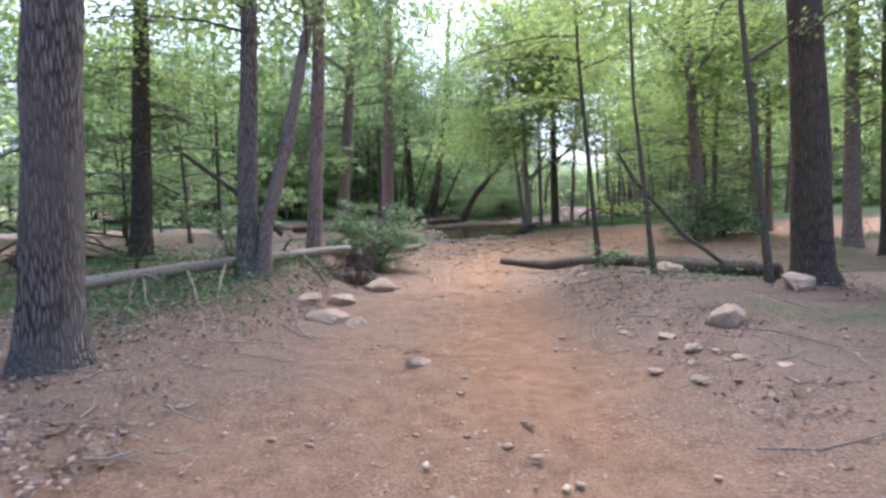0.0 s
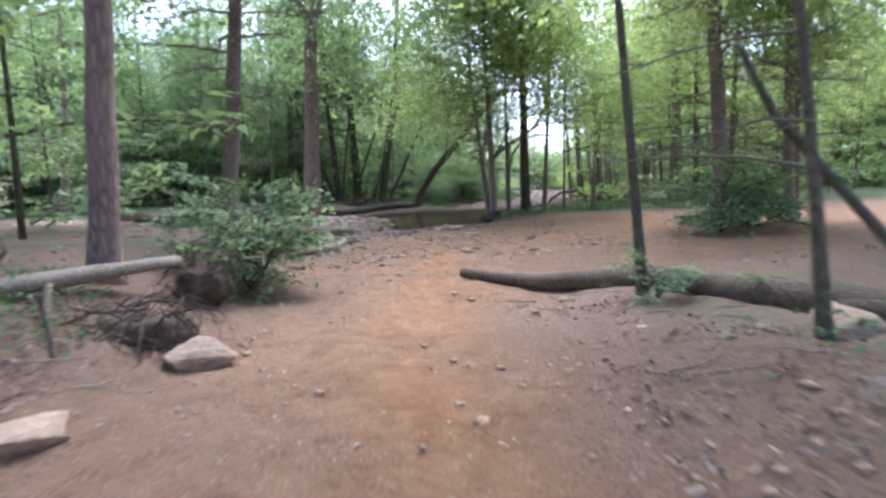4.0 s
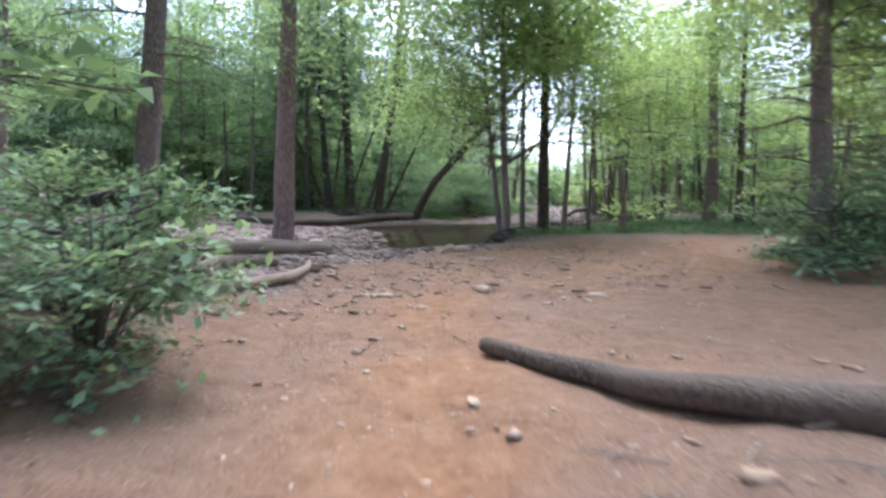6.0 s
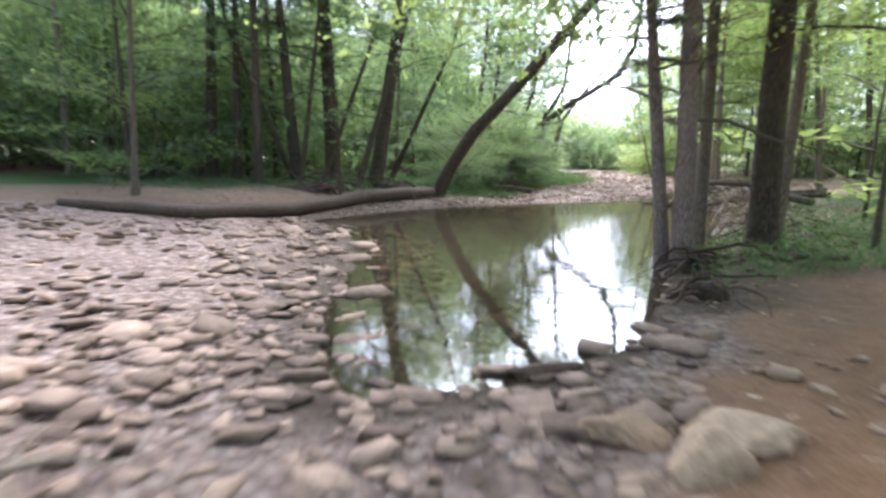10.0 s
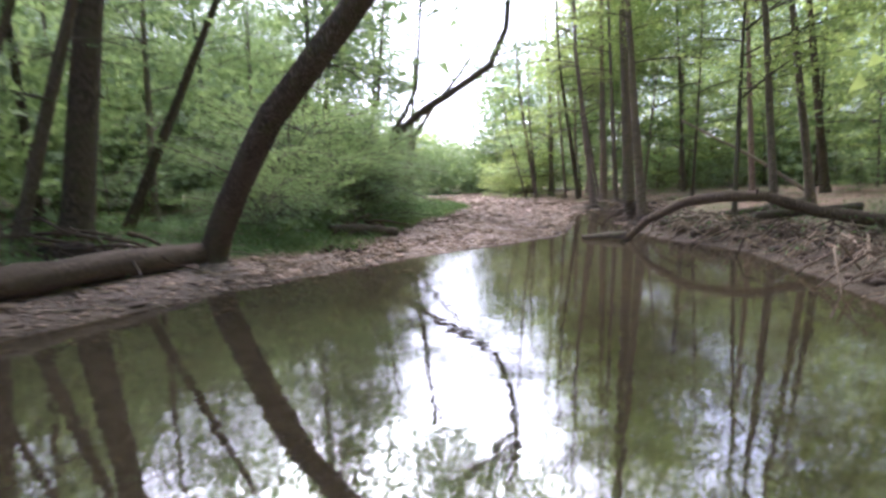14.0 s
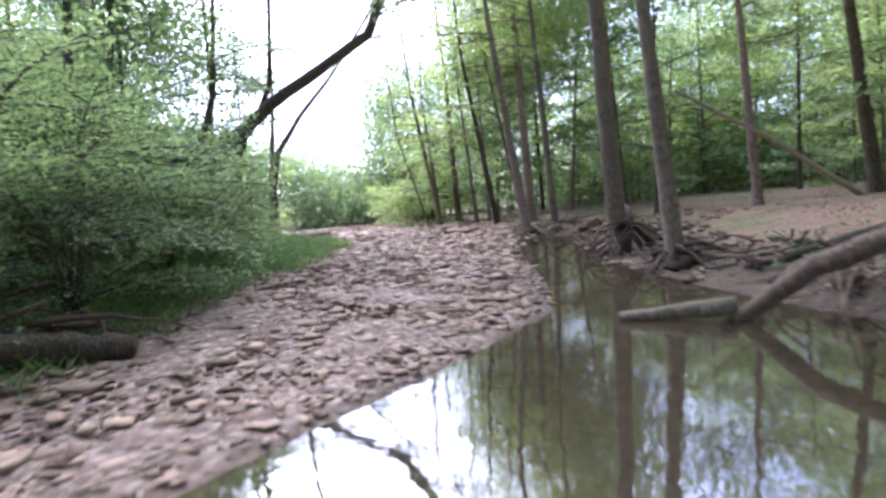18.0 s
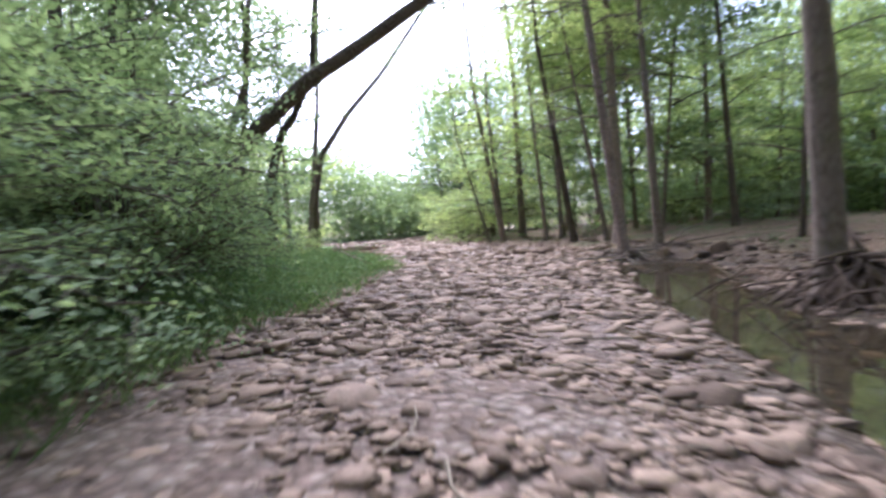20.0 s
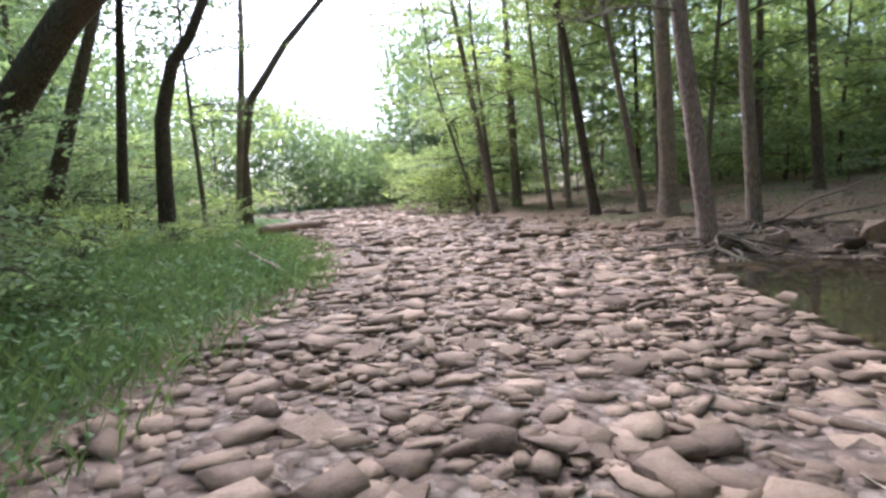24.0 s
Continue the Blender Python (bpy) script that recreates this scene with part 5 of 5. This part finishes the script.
def root_tangle(name, x, y, z, wide, tall, count, label, seed, thick=0.03, down=0.3, mat=ROOT, clod=True, mound=0.22):
    """Roots that spread and droop from a foot, with soil between them."""
    rng = random.Random(seed)
    t = thing(name, (x, y, z), label, "roots", "exposed roots")
    for k in range(count):
        a = rng.uniform(0, 6.28)
        o = 0.45 * wide if name == "brush_heap" or count > 40 else 0.15
        p = Vector((rng.uniform(-o, o), rng.uniform(-o, o), tall * rng.uniform(0.1 if o > 0.2 else 0.4, 1)))
        pts, d = [p], Vector((math.cos(a), math.sin(a), rng.uniform(-0.3, 0.3)))
        for j in range(5):
            d = (d + Vector((rng.uniform(-0.5, 0.5), rng.uniform(-0.5, 0.5), rng.uniform(-0.45, 0.25) - down * 0.5))).normalized()
            q = pts[-1] + d * wide * rng.uniform(0.15, 0.3) * (0.6 if count > 60 else 1)
            g = floor_at(x + q.x, y + q.y) - z + 0.01
            q.z = max(q.z, g)
            pts.append(q)
        r = thick * rng.uniform(0.4, 1.3)
        part("root", Build().tube(pts, [r, r * 0.85, r * 0.7, r * 0.5, r * 0.35, r * 0.15], 6).mesh("root", mat), t)
    if clod:
        b = bmesh.new()
        bmesh.ops.create_icosphere(b, subdivisions=3, radius=1)
        for v in b.verts:
            w = 1 + 0.4 * noise.noise(v.co * 1.7 + Vector((seed, 0, 0))) + 0.3 * noise.noise(v.co * 4.3) + 0.16 * noise.noise(v.co * 9)
            v.co = Vector((v.co.x * wide * mound * w, v.co.y * wide * mound * w, v.co.z * tall * 0.45 * w + tall * 0.1))
        me = bpy.data.meshes.new("soil")
        b.to_mesh(me)
        b.free()
        me.shade_smooth()
        me.materials.append(CLOD)
        part("soil", me, t, "dark crumbling soil held by roots")
    return t


CLOD = stone_material("dark_soil", (0.045, 0.03, 0.02), (0.125, 0.085, 0.058))
root_tangle("root_plate", -2.0, 13.15, floor_at(-2.0, 13.15) + 0.12, 0.75, 0.62, 80, "upturned root plate of a fallen tree, dark and tangled", 1, 0.011, 0.45, ROOT, True, 0.40)
root_tangle("root_plate", -2.0, 11.6, floor_at(-2.0, 11.6) - 0.05, 1.15, 0.42, 110, "heap of dark roots and brush on the bank", 2, 0.011, 0.5, ROOT, True, 0.42)
root_tangle("bank_roots", 4.7, 31.3, floor_at(4.7, 31.3) - 0.1, 1.2, 0.45, 20, "exposed roots hanging down the eroded creek bank", 3)
root_tangle("bank_roots", 4.1, 29.6, floor_at(4.1, 29.6), 0.8, 0.3, 12, "dark root clump at the water's edge", 4)
root_tangle("bank_roots", 12.9, 46.9, floor_at(12.9, 46.9), 1.5, 0.35, 20, "roots gripping the low bank", 5)
root_tangle("bank_roots", 14.3, 49.2, floor_at(14.3, 49.2), 1.6, 0.55, 26, "dark root knot at the pool's edge", 6, 0.04)
root_tangle("bank_roots", 17.85, 56.7, floor_at(17.85, 56.7), 1.2, 0.2, 24, "bare roots spreading over the undercut bank", 7, 0.028, 0.3, BARK_GREY)
root_tangle("bank_roots", 19.3, 56.8, floor_at(19.3, 56.8), 1.9, 0.15, 20, "long bare roots running over the soil", 8, 0.028, 0.2, BARK_GREY, False)
root_tangle("bank_roots", 11.6, 41.3, floor_at(11.6, 41.3) - 0.1, 1.0, 0.4, 22, "mat of roots and debris on the cut bank", 9, 0.012, 0.9)
root_tangle("bank_roots", 10.4, 38.8, floor_at(10.4, 38.8) - 0.1, 1.0, 0.4, 22, "mat of roots and debris on the cut bank", 10, 0.012, 0.9)
root_tangle("bank_roots", 8.9, 36.6, floor_at(8.9, 36.6) - 0.1, 1.0, 0.4, 22, "mat of roots and debris on the cut bank", 11, 0.012, 0.9)
root_tangle("bank_roots", 12.6, 44.0, floor_at(12.6, 44.0), 1.2, 0.25, 22, "driftwood and roots stranded on the bank", 12, 0.02, 0.3, BARK_PALE, False)
root_tangle("root_plate", -1.3, 25.15, floor_at(-1.3, 25.15) + 0.02, 0.9, 0.3, 16, "bleached splayed roots at the end of a drift log", 17, 0.022, 0.2, BARK_PALE, False)


def spread_roots(x, y, count, reach, thick, label, seed, mat=BARK_GREY):
    """Long bare roots that run out over the soil from a tree's foot and fork."""
    rng = random.Random(seed)
    t = thing("spread_roots", fz(x, y), label, "roots", "exposed roots")
    z = floor_at(x, y)
    for k in range(count):
        a = 6.28 * (k + rng.uniform(-0.3, 0.3)) / count
        px, py, pts, r = 0.0, 0.0, [Vector((0, 0, 0.14))], thick * rng.uniform(0.6, 1.2)
        steps, ln = 8, reach * rng.uniform(0.5, 1.1)
        for j in range(steps):
            a += rng.uniform(-0.55, 0.55)
            px, py = px + ln / steps * math.cos(a), py + ln / steps * math.sin(a)
            lift = 0.07 * (1 - j / steps) ** 2 + rng.uniform(0.0, 0.025)
            pts.append(Vector((px, py, floor_at(x + px, y + py) - z + lift)))
            if j in (2, 4):
                b, qx, qy, side = a + rng.choice((-0.7, 0.7)), px, py, [pts[-1]]
                for _ in range(4):
                    b += rng.uniform(-0.3, 0.3)
                    qx, qy = qx + 0.09 * ln * math.cos(b), qy + 0.09 * ln * math.sin(b)
                    side.append(Vector((qx, qy, floor_at(x + qx, y + qy) - z + 0.02)))
                part("root", Build().tube(side, [0.55 * r, 0.45 * r, 0.35 * r, 0.25 * r, 0.1 * r], 6).mesh("root", mat), t)
        part("root", Build().tube(pts, [r * (1.3 - 1.15 * i / steps) for i in range(steps + 1)], 7).mesh("root", mat), t)
    return t


spread_roots(17.85, 56.9, 9, 2.2, 0.032, "pale bare roots running from a tree over the undercut bank", 1)
spread_roots(19.25, 57.1, 8, 2.6, 0.028, "pale bare roots running out over the brown soil", 2)
spread_roots(14.3, 49.4, 8, 1.4, 0.05, "gnarled roots gripping the pool's edge", 3, ROOT)
spread_roots(4.75, 31.7, 8, 1.3, 0.045, "exposed roots of a bank-edge cedar", 4)
for k, (x, y) in enumerate([(12.1, 42.4), (12.7, 43.3), (12.0, 40.6), (10.9, 39.2), (13.2, 45.2), (9.6, 37.2), (9.0, 35.9), (9.9, 37.9), (10.8, 40.0), (11.5, 41.7), (8.0, 34.6), (11.9, 43.8), (14.9, 50.2), (16.4, 51.9), (13.6, 47.6)]):
    root_tangle("brush_heap", x, y, floor_at(x, y), 1.7, 0.28, 26, "low tangle of dry brush and roots on the creek bank", 80 + k, 0.016, 0.8, (ROOT, BARK_LOG)[k % 2], False)
root_tangle("brush_heap", -0.6, 43.6, floor_at(-0.6, 43.6), 1.9, 0.42, 44, "dark heap of drift brush behind the long log", 13, 0.03)
root_tangle("brush_heap", -2.3, 41.4, floor_at(-2.3, 41.4), 1.9, 0.38, 40, "dark heap of drift brush behind the long log", 14, 0.03)
root_tangle("brush_heap", -8.6, 12.0, floor_at(-8.6, 12.0), 2.2, 0.9, 34, "heap of dead brush in the wood", 15, 0.035)
root_tangle("brush_heap", 4.6, 47.6, floor_at(4.6, 47.6), 1.2, 0.5, 20, "rotten wood and brush on the grassy bank", 16, 0.035)


# ---- shrubs and low growth ----
def shrub(x, y, tall, wide, count, pool, label, seed, group="shrubs"):
    rng = random.Random(seed)
    t = thing("shrub", fz(x, y, -0.03), label, "shrub", group)
    stems = Build()
    pieces = []
    for k in range(count):
        a = rng.uniform(0, 6.28)
        h = tall * rng.uniform(0.04, 0.85)
        o = wide * 0.25 * rng.random()
        p = Vector((o * math.cos(a), o * math.sin(a), h))
        stems.tube([(0, 0, 0), p * 0.5 + Vector((0.04, 0, 0.05)), p], [0.02, 0.014, 0.006], 5)
        m = bough_pose(p, a + rng.uniform(-0.6, 0.6), rng.uniform(-0.3, 0.7), wide * 0.5 / 1.1 * rng.uniform(0.6, 1.1))
        pieces.append((rng.choice(pool), m))
    part("stem", stems.mesh("stem", BARK_THIN), t)
    part("foliage", joined_foliage("foliage", pieces), t)
    return t


shrub(-1.75, 14.6, 1.8, 1.75, 44, SPRIG_BUSH, "round leafy shrub growing by the upturned roots", 1)
shrub(-2.5, 15.6, 1.4, 1.4, 14, SPRIG_BUSH, "low leafy shrub beside the track", 2)
shrub(-4.4, 11.6, 1.0, 1.3, 10, SPRIG_BUSH, "straggling low shrub behind the fallen trunk", 3)
shrub(3.35, 11.85, 0.5, 0.7, 12, SPRIG_BUSH, "small leafy sprout at the foot of a sapling", 6)
shrub(4.3, 11.4, 0.45, 0.6, 8, SPRIG_BUSH, "small leafy sprout beside the fallen log", 7)
shrub(9.0, 20.4, 1.5, 2.6, 24, SPRIG_BUSH, "bushy growth at the foot of a cedar", 4)
shrub(10.6, 21.6, 1.4, 2.8, 24, SPRIG_BUSH, "bushy growth at the foot of a cedar", 5)
for k, (x, y, h, w) in enumerate([(3.0, 48.4, 2.6, 2.2), (3.9, 50.2, 3.0, 2.4), (4.6, 51.9, 3.2, 2.4), (4.3, 53.8, 3.4, 2.6), (5.7, 54.6, 3.0, 2.4), (5.9, 57.0, 3.2, 2.6), (2.4, 46.9, 1.6, 1.8), (4.2, 56.2, 3.6, 2.6), (6.9, 59.4, 2.2, 2.2), (6.3, 53.0, 2.7, 2.0), (6.5, 55.5, 2.6, 2.2), (5.3, 50.8, 2.4, 2.0), (3.2, 52.5, 3.6, 2.6), (5.0, 58.0, 3.6, 2.6), (7.3, 57.2, 1.6, 1.8), (5.0, 49.0, 1.7, 1.8), (4.0, 64.5, 3.0, 3.0), (5.6, 68.0, 3.0, 3.0), (7.2, 71.5, 3.0, 3.0), (9.0, 75.0, 3.0, 3.2), (2.5, 69.0, 3.4, 3.2)]):
    shrub(x, y, h, w, 26, [SPRIG_FINE[4], SPRIG_FINE[5]] if y < 52 else [SPRIG[4], SPRIG[5]], "dense dark green thicket on the creek bank", 30 + k, "creek thicket")
for k, (x, y, h) in enumerate([(6.6, 60.0, 0.6), (7.6, 62.6, 0.7), (8.6, 61.2, 0.5), (8.6, 64.4, 0.7), (7.0, 63.6, 0.7), (10.2, 64.4, 0.5), (11.0, 66.6, 0.6), (5.6, 61.6, 0.8)]):
    shrub(x, y, h, 1.1, 16, [SPRIG[2], SPRIG[3]], "yellow-green weeds at the edge of the grass", 50 + k, "bank weeds")
for k, (x, y) in enumerate([(19.0, 70.5), (20.5, 72.5), (19.6, 74.5), (21.5, 76)]):
    shrub(x + 2.2, y, 2.8, 3.0, 20, [SPRIG[2], SPRIG[3]], "bright green leafy bush at the far bend", 60 + k, "far bushes")


def low_growth(name, label, boxes, size, mat, seed, up=0.12, margin=0.3, blades=False):
    rng = np.random.default_rng(seed)
    cs = []
    for x0, x1, y0, y1, n in boxes:
        k = max(6, n // 40)
        cx, cy = rng.uniform(x0, x1, k), rng.uniform(y0, y1, k)
        i = rng.integers(0, k, n)
        x, y = cx[i] + rng.normal(0, 0.28, n), cy[i] + rng.normal(0, 0.28, n)
        ok = (edge_distance(x, y, BED) > margin - 0.5 * rng.random(n)) & (edge_distance(x, y, TRACK) > 0.5)
        x, y = x[ok], y[ok]
        cs.append(np.stack([x, y, height(x, y) + (0 if blades else rng.exponential(up, len(x)))], 1))
    c = np.vstack(cs)
    if blades:
        n = len(c)
        h = size * rng.uniform(0.5, 1.4, n)
        a = rng.uniform(0, 2 * np.pi, n)
        w = 0.006
        lean = np.stack([rng.normal(0, 0.35, n), rng.normal(0, 0.35, n), np.ones(n)], 1)
        s = np.stack([np.cos(a), np.sin(a), np.zeros(n)], 1) * w
        v = np.empty((n, 4, 3))
        v[:, 0], v[:, 1] = c - s * 0.6, c + s * 0.6
        v[:, 2] = c + lean * (0.6 * h)[:, None] + s
        v[:, 3] = c + lean * h[:, None] * np.array([1.3, 1.3, 0.95])
        me = fast_mesh(name, v.reshape(-1, 3), np.arange(4 * n).reshape(n, 4), mat)
    else:
        me = leaves_mesh(name, c, size, mat, rng, flat=0.55)
    return tagged(new(name, me), label, "vegetation", kind="stuff")


low_growth("grass", "lush green grass on the low creek bank", [(6.0, 12.8, 50, 66, 36000), (2.5, 8, 44.5, 52, 12000), (-4, 3, 42, 48, 4000), (11, 15, 62, 72, 5000)], 0.15, GRASS, 1, blades=True, margin=0.15)
low_growth("grass", "sparse grass and weeds beside the track", [(3, 17, 29.5, 36, 9000), (-8, -2.8, 7, 12, 1500), (8, 26, 15, 22, 6000)], 0.16, GRASS, 2, blades=True)
low_growth("ground_plants", "low leafy plants on the woodland floor", [(-8, -2.4, 6, 13, 5000), (-8, 3, 42, 52, 6000), (4.5, 18, 30, 37, 9000), (8, 26, 14.5, 22, 6000), (3.3, 6, 7, 10, 350), (5.5, 12, 50, 60, 16000), (5, 12, 57, 68, 8000), (3, 9, 46, 56, 4000), (20, 40, 45, 75, 6000), (10, 16, 36, 46, 3500)], 0.075, GROUND_LEAF, 3, 0.11)
low_growth("leaf_litter", "dry brown fallen leaves on the ground", [(-6, -1.6, 1, 12, 9000), (1.6, 6, 1, 12, 4500), (7.5, 22, 33, 60, 14000), (9, 14, 36, 46, 9000), (5, 10, 31, 38, 2500), (-9, 0, 37, 47, 5000), (16.5, 26, 53, 70, 7000), (-6, 2, 18, 24, 1500), (-3, 5, 40, 47, 2500), (4, 12, 43, 54, 3000)], 0.065, LITTER, 4, 0.012)


def track_litter():
    """Bits of dead leaf and bark trodden into the track."""
    rng = np.random.default_rng(15)
    x, y = rng.uniform(-2.2, 7, 7000), rng.uniform(2, 29, 7000)
    ok = (edge_distance(x, y, TRACK) < 0.6) & (edge_distance(x, y, BED) > 0.1)
    x, y = x[ok], y[ok]
    c = np.stack([x, y, height(x, y) + 0.03], 1)
    me = leaves_mesh("track_litter", c, 0.045, LITTER, rng, flat=0.85)
    return tagged(new("track_litter", me), "bits of dead leaf and bark on the bare track", "litter", kind="stuff")


track_litter()


def fallen_twigs():
    """Sticks and broken twigs strewn over the woodland floor."""
    rng = np.random.default_rng(12)
    b = Build()
    for x0, x1, y0, y1, n in ((-7, -1.8, 2, 13, 260), (1.8, 7, 3, 13, 160), (7.5, 20, 33, 60, 420), (8.0, 14, 35, 47, 700), (-8, -1, 17, 26, 120), (-6, 4, 40, 48, 160), (5, 12, 44, 62, 120)):
        for _ in range(n):
            x, y = rng.uniform(x0, x1), rng.uniform(y0, y1)
            if off_pond(x, y) < 0.2:
                continue
            a, ln, r = rng.uniform(0, 6.28), float(np.clip(rng.lognormal(-1.0, 0.6), 0.1, 1.4)), rng.uniform(0.004, 0.012)
            pts = []
            for s in (0, 0.4, 0.75, 1):
                px, py = x + ln * s * math.cos(a + 0.4 * s), y + ln * s * math.sin(a + 0.4 * s)
                pts.append((px, py, floor_at(px, py) + 0.015 + r + rng.uniform(0, 0.03)))
            b.tube(pts, [r, r * 0.9, r * 0.7, r * 0.4], 4, cap=False)
    return tagged(new("fallen_twigs", b.mesh("fallen_twigs", BARK_PALE)), "dry sticks and twigs strewn over the ground", "twigs", kind="stuff")



def bank_clods():
    """Clods of soil, bark and stones along the cut bank of the pool."""
    rng = np.random.default_rng(8)
    vs, qs, at = [], [], 0
    while len(vs) < 700:
        x, y = rng.uniform(3.5, 20), rng.uniform(28, 58)
        d = off_pond(x, y)
        if not 0.0 < d < 2.2 or off_bed(x, y) < -0.25 or off_track(x, y) < 0.8:
            continue
        s = float(np.clip(rng.lognormal(-2.9, 0.5), 0.02, 0.15))
        vs.append(stone_points(rng, s, 0.6) + np.array([x, y, floor_at(x, y) + 0.15 * s]))
        qs.append(STONE_Q + at)
        at += len(STONE_V)
    vs2, qs2, at2 = [], [], 0
    while len(vs2) < 420:
        x, y = rng.uniform(15.5, 24), rng.uniform(50, 64)
        if not 0.1 < off_bed(x, y) < 3.5:
            continue
        s = float(np.clip(rng.lognormal(-2.9, 0.5), 0.025, 0.2))
        vs2.append(stone_points(rng, s, 0.45) + np.array([x, y, floor_at(x, y) + 0.12 * s]))
        qs2.append(STONE_Q + at2)
        at2 += len(STONE_V)
    few = part("bank_stones", fast_mesh("bank_stones", np.vstack(vs2), np.vstack(qs2), STONE), ground, "loose stones on the leaf-strewn bank")
    few["kind"] = "stuff"
    ob = part("bank_clods", fast_mesh("bank_clods", np.vstack(vs), np.vstack(qs), CLOD), ground, "crumbled dark soil and stones on the cut bank")
    ob["kind"] = "stuff"


bank_clods()
fallen_twigs()
ground_stones()
